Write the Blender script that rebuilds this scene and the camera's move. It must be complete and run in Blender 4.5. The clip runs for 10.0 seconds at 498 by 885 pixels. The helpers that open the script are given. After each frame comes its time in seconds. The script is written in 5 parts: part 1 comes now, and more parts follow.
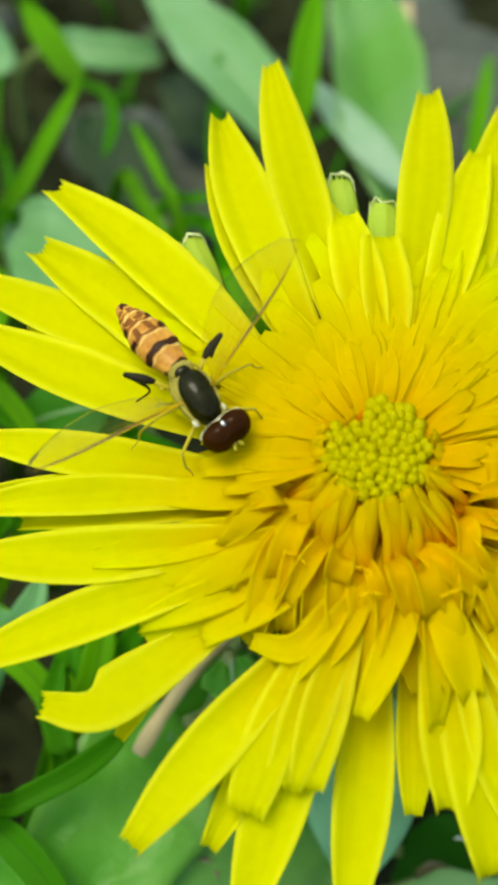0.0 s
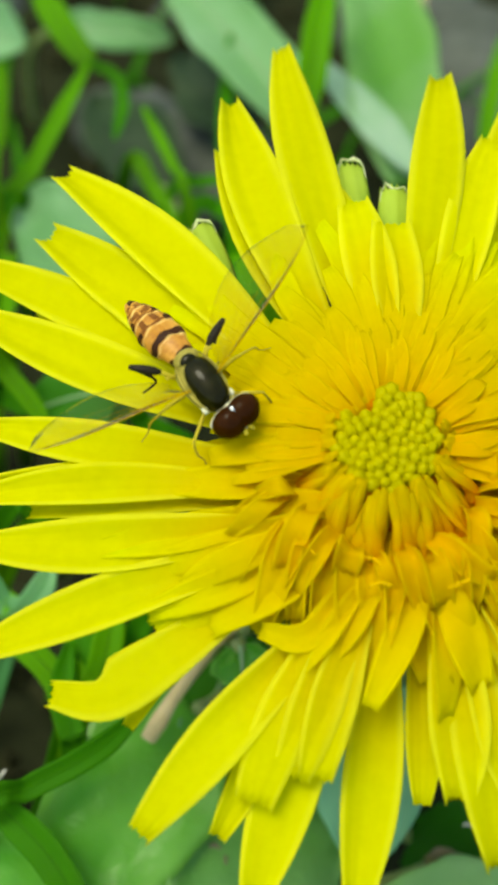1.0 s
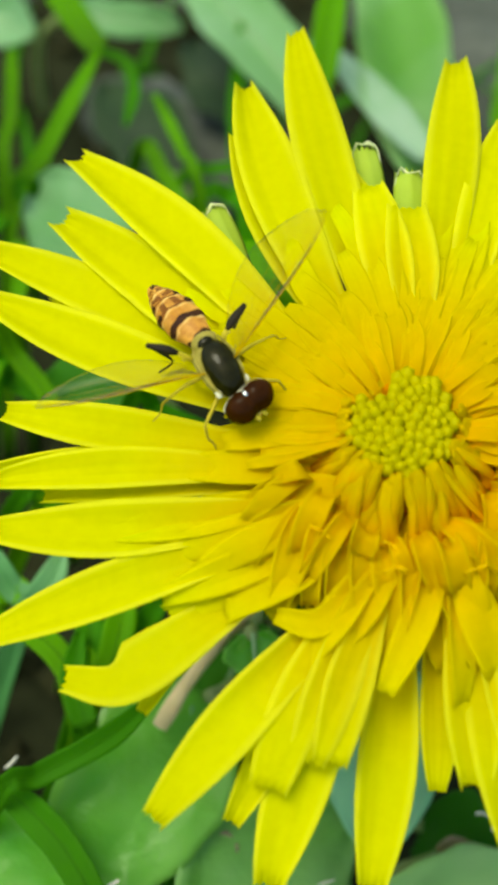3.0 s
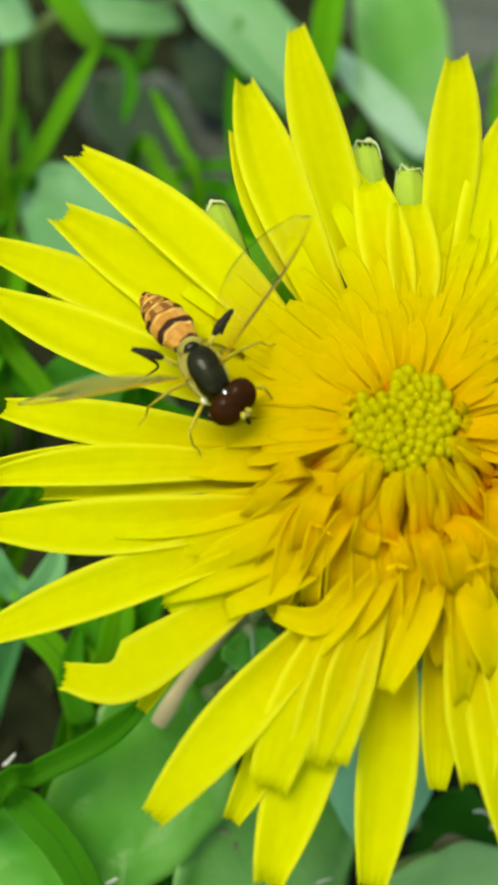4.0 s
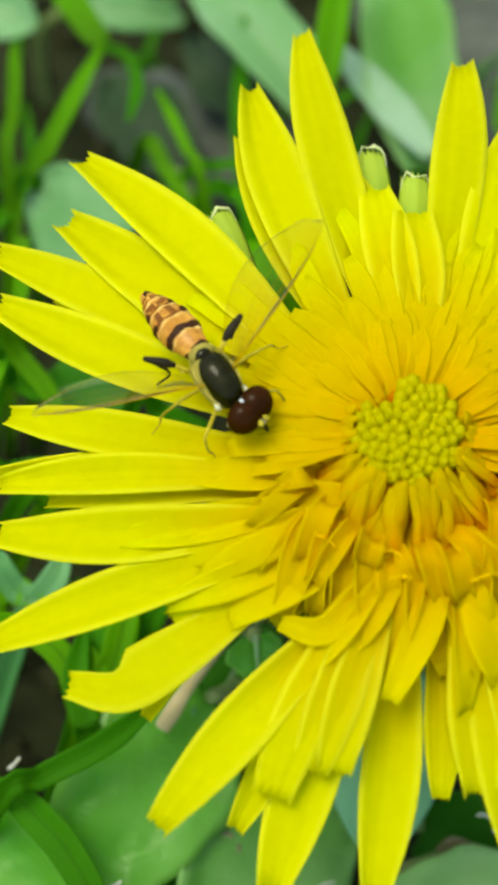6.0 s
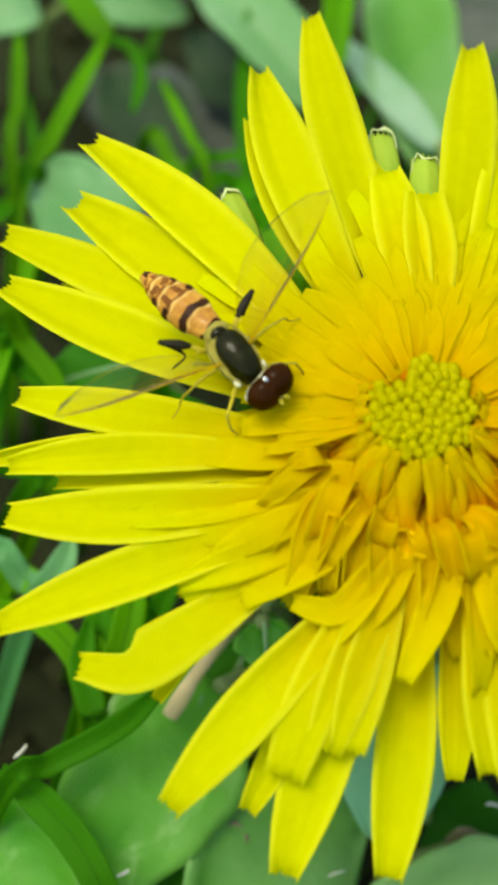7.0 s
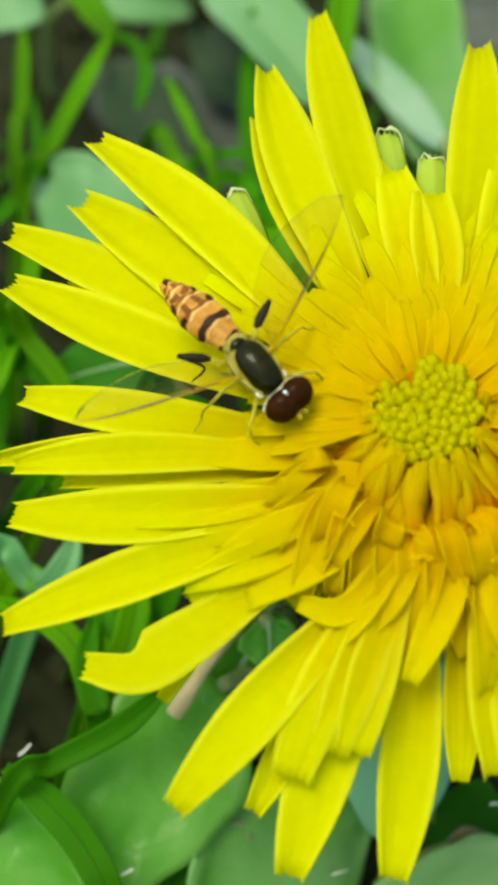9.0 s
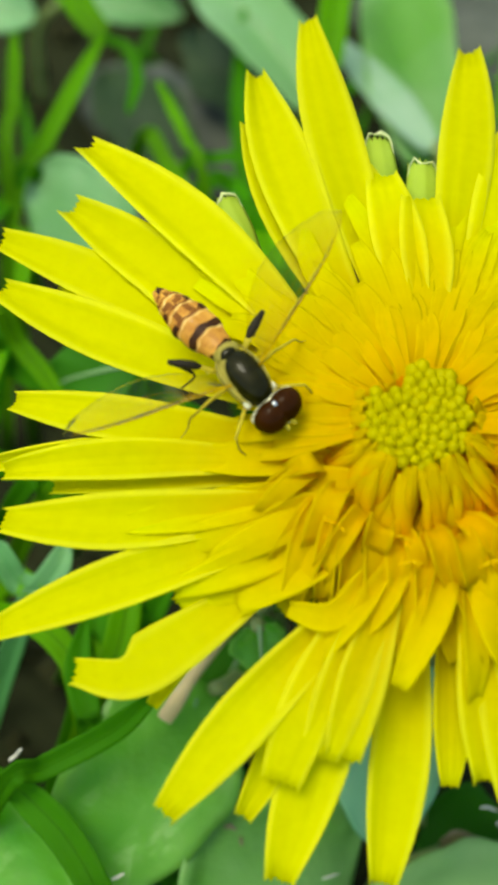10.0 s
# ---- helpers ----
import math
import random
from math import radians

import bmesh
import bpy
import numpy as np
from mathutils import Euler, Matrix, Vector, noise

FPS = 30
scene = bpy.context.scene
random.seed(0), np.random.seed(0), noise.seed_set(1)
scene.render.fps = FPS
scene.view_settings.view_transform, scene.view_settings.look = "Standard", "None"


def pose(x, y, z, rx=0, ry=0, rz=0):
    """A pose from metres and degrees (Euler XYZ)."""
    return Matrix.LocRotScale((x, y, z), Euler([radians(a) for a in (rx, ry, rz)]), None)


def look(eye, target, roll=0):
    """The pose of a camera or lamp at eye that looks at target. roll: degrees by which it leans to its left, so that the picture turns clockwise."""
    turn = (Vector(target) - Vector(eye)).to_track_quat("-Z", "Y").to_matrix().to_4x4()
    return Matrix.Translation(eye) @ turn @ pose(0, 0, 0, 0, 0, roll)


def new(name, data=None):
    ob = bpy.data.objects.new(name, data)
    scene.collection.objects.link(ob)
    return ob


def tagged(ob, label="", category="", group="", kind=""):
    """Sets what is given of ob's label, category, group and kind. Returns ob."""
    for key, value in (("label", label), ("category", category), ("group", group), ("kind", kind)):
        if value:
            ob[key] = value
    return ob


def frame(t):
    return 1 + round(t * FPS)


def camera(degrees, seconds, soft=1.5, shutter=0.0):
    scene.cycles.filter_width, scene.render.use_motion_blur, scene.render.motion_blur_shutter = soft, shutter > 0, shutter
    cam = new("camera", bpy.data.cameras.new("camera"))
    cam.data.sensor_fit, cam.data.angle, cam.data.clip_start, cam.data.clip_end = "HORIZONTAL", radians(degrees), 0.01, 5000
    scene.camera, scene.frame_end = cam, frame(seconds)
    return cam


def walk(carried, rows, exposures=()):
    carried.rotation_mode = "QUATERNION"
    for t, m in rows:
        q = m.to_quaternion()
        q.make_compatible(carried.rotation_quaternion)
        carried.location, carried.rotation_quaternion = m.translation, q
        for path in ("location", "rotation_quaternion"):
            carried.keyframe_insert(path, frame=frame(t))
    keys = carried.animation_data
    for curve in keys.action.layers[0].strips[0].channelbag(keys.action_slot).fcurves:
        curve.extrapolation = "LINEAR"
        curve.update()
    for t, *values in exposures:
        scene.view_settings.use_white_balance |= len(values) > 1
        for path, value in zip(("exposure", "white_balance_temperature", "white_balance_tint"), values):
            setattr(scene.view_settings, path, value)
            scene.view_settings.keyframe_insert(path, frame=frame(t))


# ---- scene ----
cam = camera(20, 10.0, soft=3.8)
EXPOSURE, KELVIN, TINT = 0.55, 7400, -6
PATH = [
    (0.0, pose(0.000766, -0.028865, 0.071685, 36.088, 0.146, -0.334)),
    (0.5, pose(0.001036, -0.028367, 0.071995, 35.388, 0.314, -0.213)),
    (1.0, pose(0.000813, -0.028386, 0.071784, 35.128, 0.450, -0.013)),
    (1.5, pose(0.000295, -0.028537, 0.071403, 35.129, 0.118, -0.087)),
    (2.0, pose(0.000599, -0.028476, 0.071475, 35.056, 0.316, -0.004)),
    (2.5, pose(0.000415, -0.028543, 0.071335, 34.889, 0.456, 0.184)),
    (2.7, pose(0.000432, -0.028568, 0.071351, 34.968, 0.499, 0.190)),
    (3.8, pose(0.000274, -0.028486, 0.071304, 34.826, 0.345, 0.157)),
    (4.0, pose(0.000167, -0.028508, 0.071243, 34.858, 0.195, 0.129)),
    (4.5, pose(0.000297, -0.028397, 0.071374, 34.768, 0.253, 0.133)),
    (5.0, pose(0.000007, -0.028585, 0.071052, 34.903, -0.013, 0.015)),
    (5.5, pose(0.000272, -0.028170, 0.071397, 34.424, 0.337, 0.244)),
    (6.0, pose(0.000162, -0.027834, 0.071767, 34.247, 0.266, 0.335)),
    (6.2, pose(-0.000342, -0.028676, 0.070937, 34.905, 0.140, 0.180)),
    (7.3, pose(-0.000504, -0.028545, 0.070813, 34.637, 0.010, 0.202)),
    (7.5, pose(-0.000426, -0.028278, 0.071091, 34.455, 0.014, 0.277)),
    (8.0, pose(-0.000494, -0.028201, 0.071042, 34.323, -0.007, 0.293)),
    (8.5, pose(-0.000676, -0.028318, 0.070907, 34.381, -0.105, 0.268)),
    (9.0, pose(-0.000724, -0.028405, 0.070902, 34.547, -0.087, 0.302)),
    (9.5, pose(-0.000592, -0.028310, 0.070830, 34.340, -0.098, 0.226)),
    (10.0, pose(-0.000596, -0.028262, 0.071028, 34.541, -0.278, 0.133)),
]
walk(cam, PATH, exposures=[(0.0, EXPOSURE, KELVIN, TINT), (10.0, EXPOSURE, KELVIN, TINT)])
cam.data.dof.use_dof = True
cam.data.dof.focus_distance = 0.0522
cam.data.dof.aperture_fstop = 76

# ---- sky and light: bright overcast, light mostly from above ----
world = bpy.data.worlds.new("sky")
scene.world = world
world.use_nodes = True
wn, wl = world.node_tree.nodes, world.node_tree.links
wn.clear()
sky = wn.new("ShaderNodeTexSky")
sky.sky_type = "NISHITA"
sky.sun_disc = False
sky.sun_elevation = radians(74)
sky.sun_rotation = radians(-98)
sky.air_density, sky.dust_density, sky.ozone_density = 1.0, 3.0, 1.0
back = wn.new("ShaderNodeBackground")
back.inputs["Strength"].default_value = 0.165
wout = wn.new("ShaderNodeOutputWorld")
wl.new(sky.outputs[0], back.inputs[0])
wl.new(back.outputs[0], wout.inputs[0])
sun = new("sun", bpy.data.lights.new("sun", "SUN"))
sun.data.energy, sun.data.angle, sun.data.color = 1.0, radians(26), (1.0, 0.975, 0.93)
sun.matrix_world = look((-0.26, -0.04, 0.95), (0, 0, 0))

MM = 0.001


# ---- materials ----
def shader(name):
    m = bpy.data.materials.new(name)
    m.use_nodes = True
    n = m.node_tree.nodes
    n.clear()
    return m, n, m.node_tree.links


def node(n, kind, **values):
    made = n.new(kind)
    for key, value in values.items():
        made.inputs[key.replace("_", " ")].default_value = value
    return made


def ramp(n, *stops):
    r = n.new("ShaderNodeValToRGB")
    e = r.color_ramp.elements
    while len(e) < len(stops):
        e.new(0.5)
    for el, (at, c) in zip(e, stops):
        el.position, el.color = at, (*c, 1)
    return r


def mixed(n, l, factor, a, b, blend="MIX"):
    m = n.new("ShaderNodeMix")
    m.data_type, m.blend_type = "RGBA", blend
    for sock, v in ((m.inputs[0], factor), (m.inputs[6], a), (m.inputs[7], b)):
        if hasattr(v, "links"):
            l.new(v, sock)
        elif isinstance(v, tuple):
            sock.default_value = (*v, 1)
        else:
            sock.default_value = v
    return m.outputs[2]


def thin_tissue(name, root, tip, rib, through_light, rough, spec, vary=0.12, grain=2200.0, relief=0.03, ribs=5.0, blotch=None, radial=None, rib_share=0.12, margin=None, margin_share=0.6):
    """Petals and leaves: colour from root to tip, veins along the blade, light that comes through."""
    m, n, l = shader(name)
    along = n.new("ShaderNodeAttribute")
    along.attribute_name = "along"
    across = n.new("ShaderNodeAttribute")
    across.attribute_name = "across"
    grad = ramp(n, (0.0, root), (0.45, tuple((a + b) / 2 for a, b in zip(root, tip))), (0.8, tip))
    coord = n.new("ShaderNodeTexCoord")
    if radial:
        # petals deepen in colour towards the middle of the head
        flat = n.new("ShaderNodeVectorMath")
        flat.operation = "MULTIPLY"
        flat.inputs[1].default_value = (1, 1, 0)
        far = n.new("ShaderNodeVectorMath")
        far.operation = "LENGTH"
        l.new(coord.outputs["Object"], flat.inputs[0])
        l.new(flat.outputs[0], far.inputs[0])
        reach = n.new("ShaderNodeMapRange")
        reach.inputs["From Min"].default_value, reach.inputs["From Max"].default_value = 0.0015, radial * MM
        l.new(far.outputs["Value"], reach.inputs["Value"])
        l.new(reach.outputs[0], grad.inputs[0])
    else:
        l.new(along.outputs["Fac"], grad.inputs[0])
    big = node(n, "ShaderNodeTexNoise", Scale=grain * 0.14, Detail=3.0)
    fine = node(n, "ShaderNodeTexNoise", Scale=grain, Detail=4.0)
    l.new(coord.outputs["Object"], big.inputs["Vector"])
    l.new(coord.outputs["Object"], fine.inputs["Vector"])
    info = n.new("ShaderNodeObjectInfo")
    tone = node(n, "ShaderNodeHueSaturation", Saturation=1.0, Fac=1.0)
    span = n.new("ShaderNodeMapRange")
    span.inputs["To Min"].default_value, span.inputs["To Max"].default_value = 1.0 - vary, 1.0 + vary
    l.new(info.outputs["Random"], span.inputs["Value"])
    l.new(span.outputs[0], tone.inputs["Value"])
    colour = grad.outputs[0]
    if blotch:
        spot = ramp(n, (0.42, (0, 0, 0)), (0.62, (1, 1, 1)))
        l.new(big.outputs[0], spot.inputs[0])
        colour = mixed(n, l, spot.outputs[0], colour, blotch)
    # veins run with the blade
    wave = n.new("ShaderNodeMath")
    wave.operation = "MULTIPLY"
    wave.inputs[1].default_value = ribs * 6.2832
    l.new(across.outputs["Fac"], wave.inputs[0])
    sine = n.new("ShaderNodeMath")
    sine.operation = "SINE"
    l.new(wave.outputs[0], sine.inputs[0])
    pos = n.new("ShaderNodeMapRange")
    pos.inputs["From Min"].default_value = -1.0
    l.new(sine.outputs[0], pos.inputs["Value"])
    veiny = n.new("ShaderNodeMath")
    veiny.operation = "MULTIPLY"
    veiny.inputs[1].default_value = rib_share
    l.new(pos.outputs[0], veiny.inputs[0])
    colour = mixed(n, l, veiny.outputs[0], colour, rib)
    if margin:
        # the two margins are painted paler: a bright rim put into the colour
        off = n.new("ShaderNodeMath")
        off.operation = "SUBTRACT"
        off.inputs[1].default_value = 0.5
        l.new(across.outputs["Fac"], off.inputs[0])
        side = n.new("ShaderNodeMath")
        side.operation = "ABSOLUTE"
        l.new(off.outputs[0], side.inputs[0])
        thin = n.new("ShaderNodeMapRange")
        thin.interpolation_type = "SMOOTHSTEP"
        thin.inputs["From Min"].default_value, thin.inputs["From Max"].default_value = 0.30, 0.50
        thin.inputs["To Max"].default_value = margin_share
        l.new(side.outputs[0], thin.inputs["Value"])
        colour = mixed(n, l, thin.outputs[0], colour, margin)
    l.new(colour, tone.inputs["Color"])
    speck = n.new("ShaderNodeMapRange")
    speck.inputs["To Min"].default_value, speck.inputs["To Max"].default_value = 0.95, 1.05
    l.new(fine.outputs[0], speck.inputs["Value"])
    tone2 = n.new("ShaderNodeMix")
    tone2.data_type, tone2.blend_type = "RGBA", "MULTIPLY"
    tone2.inputs[0].default_value = 1.0
    l.new(tone.outputs[0], tone2.inputs[6])
    l.new(speck.outputs[0], tone2.inputs[7])
    height = n.new("ShaderNodeMath")
    height.operation = "ADD"
    l.new(pos.outputs[0], height.inputs[0])
    l.new(fine.outputs[0], height.inputs[1])
    bump = node(n, "ShaderNodeBump", Strength=0.5, Distance=relief * MM)
    l.new(height.outputs[0], bump.inputs["Height"])
    bsdf = node(n, "ShaderNodeBsdfPrincipled", Roughness=rough)
    bsdf.inputs["Specular IOR Level"].default_value = spec
    l.new(tone2.outputs[2], bsdf.inputs["Base Color"])
    l.new(bump.outputs[0], bsdf.inputs["Normal"])
    glow = n.new("ShaderNodeBsdfTranslucent")
    l.new(tone2.outputs[2], glow.inputs["Color"])
    l.new(bump.outputs[0], glow.inputs["Normal"])
    mix = n.new("ShaderNodeMixShader")
    mix.inputs[0].default_value = through_light
    out = n.new("ShaderNodeOutputMaterial")
    l.new(bsdf.outputs[0], mix.inputs[1])
    l.new(glow.outputs[0], mix.inputs[2])
    l.new(mix.outputs[0], out.inputs[0])
    return m


def solid(name, low, high, rough, spec=0.5, metal=0.0, grain=1500.0, relief=0.02, coat=0.0, big=0.2):
    """An opaque natural surface with grain and blotches."""
    m, n, l = shader(name)
    coord = n.new("ShaderNodeTexCoord")
    a = node(n, "ShaderNodeTexNoise", Scale=grain * big, Detail=4.0)
    b = node(n, "ShaderNodeTexNoise", Scale=grain, Detail=6.0, Roughness=0.6)
    l.new(coord.outputs["Object"], a.inputs["Vector"])
    l.new(coord.outputs["Object"], b.inputs["Vector"])
    both = n.new("ShaderNodeMath")
    both.operation = "MULTIPLY_ADD"
    both.inputs[1].default_value = 0.5
    l.new(b.outputs[0], both.inputs[0])
    half = n.new("ShaderNodeMath")
    half.operation = "MULTIPLY"
    half.inputs[1].default_value = 0.5
    l.new(a.outputs[0], half.inputs[0])
    l.new(half.outputs[0], both.inputs[2])
    r = ramp(n, (0.32, low), (0.68, high))
    l.new(both.outputs[0], r.inputs[0])
    bump = node(n, "ShaderNodeBump", Strength=0.7, Distance=relief * MM)
    l.new(both.outputs[0], bump.inputs["Height"])
    bsdf = node(n, "ShaderNodeBsdfPrincipled", Roughness=rough, Metallic=metal)
    bsdf.inputs["Specular IOR Level"].default_value = spec
    bsdf.inputs["Coat Weight"].default_value = coat
    bsdf.inputs["Coat Roughness"].default_value = 0.05
    l.new(r.outputs[0], bsdf.inputs["Base Color"])
    l.new(bump.outputs[0], bsdf.inputs["Normal"])
    out = n.new("ShaderNodeOutputMaterial")
    l.new(bsdf.outputs[0], out.inputs[0])
    return m


# the pale margin colour paints a bright rim round each petal
petal = thin_tissue("petal", (0.84, 0.55, 0.003), (0.81, 0.80, 0.004), (0.85, 0.78, 0.004), 0.50, 0.60, 0.14, vary=0.04, ribs=4.0, relief=0.022, radial=12.6, rib_share=0.10, margin=(0.95, 0.94, 0.045))
# inner margins are lightened to offset the shade lines between florets
petal_inner = thin_tissue("petal_inner", (0.88, 0.570, 0.003), (0.85, 0.88, 0.005), (0.86, 0.78, 0.004), 0.56, 0.66, 0.08, vary=0.03, ribs=4.0, relief=0.006, radial=12.4, rib_share=0.05, margin=(0.88, 0.80, 0.006), margin_share=0.25)
petal_young = thin_tissue("petal_young", (0.86, 0.525, 0.003), (0.84, 0.87, 0.005), (0.85, 0.70, 0.004), 0.56, 0.6, 0.10, vary=0.05, ribs=3.0, relief=0.012, radial=12.0, rib_share=0.06, margin=(0.88, 0.80, 0.012), margin_share=0.25)
petal_back = thin_tissue("petal_back", (0.32, 0.48, 0.03), (0.50, 0.66, 0.06), (0.34, 0.50, 0.04), 0.3, 0.55, 0.3, vary=0.05, ribs=3.0)
petal_rim = solid("petal_rim", (0.50, 0.60, 0.22), (0.80, 0.82, 0.50), 0.7, 0.2, grain=5000, relief=0.05)
bud_tip = thin_tissue("bud_tip", (0.82, 0.48, 0.003), (0.76, 0.70, 0.010), (0.80, 0.66, 0.006), 0.5, 0.6, 0.12, vary=0.0, ribs=2.0, relief=0.04)
bud_side = thin_tissue("bud_side", (0.87, 0.40, 0.003), (0.84, 0.68, 0.006), (0.86, 0.52, 0.004), 0.62, 0.6, 0.12, vary=0.05, ribs=2.0, relief=0.03)
style_yellow = solid("style_yellow", (0.78, 0.44, 0.004), (0.84, 0.58, 0.006), 0.7, 0.15)
bract_green = thin_tissue("bract_green", (0.10, 0.22, 0.03), (0.16, 0.30, 0.05), (0.20, 0.34, 0.08), 0.2, 0.5, 0.4)
stem_green = solid("stem_green", (0.16, 0.24, 0.06), (0.26, 0.32, 0.10), 0.45, grain=900)
fresh = thin_tissue("grass_fresh", (0.09, 0.27, 0.004), (0.16, 0.48, 0.005), (0.20, 0.48, 0.012), 0.5, 0.6, 0.15, vary=0.15, ribs=6.0, relief=0.006)
dark = thin_tissue("grass_dark", (0.05, 0.22, 0.003), (0.07, 0.33, 0.004), (0.09, 0.34, 0.006), 0.45, 0.62, 0.13, vary=0.18, ribs=6.0, relief=0.006)
blue = thin_tissue("grass_bluish", (0.10, 0.38, 0.09), (0.22, 0.52, 0.20), (0.26, 0.56, 0.26), 0.35, 0.42, 0.5, vary=0.15, ribs=6.0)
pale = thin_tissue("leaf_pale", (0.24, 0.54, 0.20), (0.33, 0.64, 0.29), (0.34, 0.62, 0.31), 0.40, 0.36, 0.5, vary=0.12, grain=1200, ribs=2.0, relief=0.30, blotch=(0.21, 0.50, 0.16))
soft = thin_tissue("leaf_soft", (0.15, 0.45, 0.04), (0.23, 0.55, 0.09), (0.32, 0.62, 0.18), 0.45, 0.44, 0.35, vary=0.12, grain=1000, ribs=2.0, relief=0.30, blotch=(0.27, 0.56, 0.17), margin=(0.40, 0.66, 0.26), margin_share=0.3)
leafy = thin_tissue("leaf_green", (0.055, 0.34, 0.004), (0.11, 0.46, 0.008), (0.25, 0.62, 0.05), 0.45, 0.34, 0.5, vary=0.12, grain=1100, ribs=2.0, relief=0.3, blotch=(0.19, 0.56, 0.06), margin=(0.36, 0.68, 0.14), margin_share=0.4)
sage_far = thin_tissue("leaf_sage_far", (0.30, 0.56, 0.26), (0.40, 0.66, 0.36), (0.48, 0.72, 0.46), 0.45, 0.5, 0.3, vary=0.05, grain=700, ribs=2.0, relief=0.2, blotch=(0.26, 0.54, 0.20))
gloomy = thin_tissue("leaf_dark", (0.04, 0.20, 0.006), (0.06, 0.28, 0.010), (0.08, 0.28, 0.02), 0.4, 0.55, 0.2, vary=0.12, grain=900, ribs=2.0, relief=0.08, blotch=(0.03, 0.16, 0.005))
teal = thin_tissue("leaf_teal", (0.26, 0.60, 0.32), (0.33, 0.68, 0.40), (0.34, 0.66, 0.40), 0.5, 0.45, 0.4, vary=0.06, grain=900, ribs=2.0, relief=0.05, blotch=(0.26, 0.58, 0.30))
# near-black green: the shade of the gaps is put into the leaf colour
shade_dark = thin_tissue("leaf_shade_dark", (0.016, 0.040, 0.010), (0.040, 0.085, 0.026), (0.05, 0.10, 0.035), 0.3, 0.55, 0.3, vary=0.15, grain=900, ribs=2.0, relief=0.08, blotch=(0.07, 0.11, 0.05))
sage = thin_tissue("leaf_sage", (0.34, 0.62, 0.18), (0.46, 0.74, 0.30), (0.54, 0.78, 0.42), 0.5, 0.5, 0.3, vary=0.10, grain=900, ribs=2.0, relief=0.30, blotch=(0.44, 0.72, 0.26))
# whitish green that paints the sky sheen seen on a leaf
leaf_sheen = thin_tissue("leaf_sheen", (0.40, 0.60, 0.40), (0.46, 0.66, 0.46), (0.48, 0.66, 0.48), 0.3, 0.5, 0.3, vary=0.08, grain=1200, ribs=2.0, relief=0.06, blotch=(0.32, 0.56, 0.30))
midrib_pale = solid("midrib_pale", (0.20, 0.38, 0.14), (0.32, 0.48, 0.24), 0.45, grain=900)
def earth():
    """Dark humus near the flower, closing into turf further off."""
    m = solid("soil", (0.007, 0.009, 0.004), (0.040, 0.046, 0.020), 0.95, 0.05, grain=420, relief=0.9, big=0.12)
    n, l = m.node_tree.nodes, m.node_tree.links
    bsdf = next(k for k in n if k.bl_idname == "ShaderNodeBsdfPrincipled")
    humus = bsdf.inputs["Base Color"].links[0].from_socket
    coord = n.new("ShaderNodeTexCoord")
    away = n.new("ShaderNodeVectorMath")
    away.operation = "LENGTH"
    l.new(coord.outputs["Object"], away.inputs[0])
    patch = node(n, "ShaderNodeTexNoise", Scale=9.0, Detail=5.0)
    blades = node(n, "ShaderNodeTexNoise", Scale=160.0, Detail=6.0, Roughness=0.7)
    l.new(coord.outputs["Object"], patch.inputs["Vector"])
    l.new(coord.outputs["Object"], blades.inputs["Vector"])
    green = ramp(n, (0.3, (0.018, 0.030, 0.006)), (0.5, (0.045, 0.105, 0.012)), (0.7, (0.10, 0.20, 0.03)))
    l.new(blades.outputs[0], green.inputs[0])
    reach = n.new("ShaderNodeMapRange")
    reach.inputs["From Min"].default_value, reach.inputs["From Max"].default_value = 0.12, 0.7
    l.new(away.outputs["Value"], reach.inputs["Value"])
    edge = n.new("ShaderNodeMath")
    edge.operation = "MULTIPLY_ADD"
    edge.use_clamp = True
    edge.inputs[1].default_value = 1.6
    l.new(reach.outputs[0], edge.inputs[0])
    bare = n.new("ShaderNodeMapRange")
    bare.inputs["From Min"].default_value, bare.inputs["From Max"].default_value = 0.3, 0.7
    bare.inputs["To Min"].default_value, bare.inputs["To Max"].default_value = -0.6, 0.0
    l.new(patch.outputs[0], bare.inputs["Value"])
    l.new(bare.outputs[0], edge.inputs[2])
    l.new(mixed(n, l, edge.outputs[0], humus, green.outputs[0]), bsdf.inputs["Base Color"])
    return m


soil = earth()
crumb = solid("crumb", (0.009, 0.010, 0.004), (0.048, 0.050, 0.020), 0.95, 0.08, grain=700, relief=0.3)
stone_grey = solid("stone_grey", (0.05, 0.060, 0.045), (0.16, 0.175, 0.145), 0.85, 0.15, grain=500, relief=0.2)
dead_brown = solid("dead_brown", (0.16, 0.12, 0.07), (0.46, 0.37, 0.25), 0.85, 0.12, grain=600, relief=0.15)
straw = solid("straw", (0.54, 0.42, 0.20), (0.74, 0.60, 0.34), 0.7, 0.12, grain=900, relief=0.06)
chip_white = solid("chip_white", (0.55, 0.52, 0.42), (0.80, 0.78, 0.68), 0.7, 0.3, grain=900)


# ---- building ----
def part(name, bm, material, parent=None, label=""):
    me = bpy.data.meshes.new(name)
    bm.to_mesh(me)
    bm.free()
    for p in me.polygons:
        p.use_smooth = True
    me.materials.append(material)
    ob = new(name, me)
    ob.parent = parent
    return tagged(ob, label) if label else ob


def empty(name, m, label, category, group="", kind=""):
    ob = new(name)
    ob.empty_display_size = 0.002
    ob.matrix_basis = m
    return tagged(ob, label, category, group, kind)


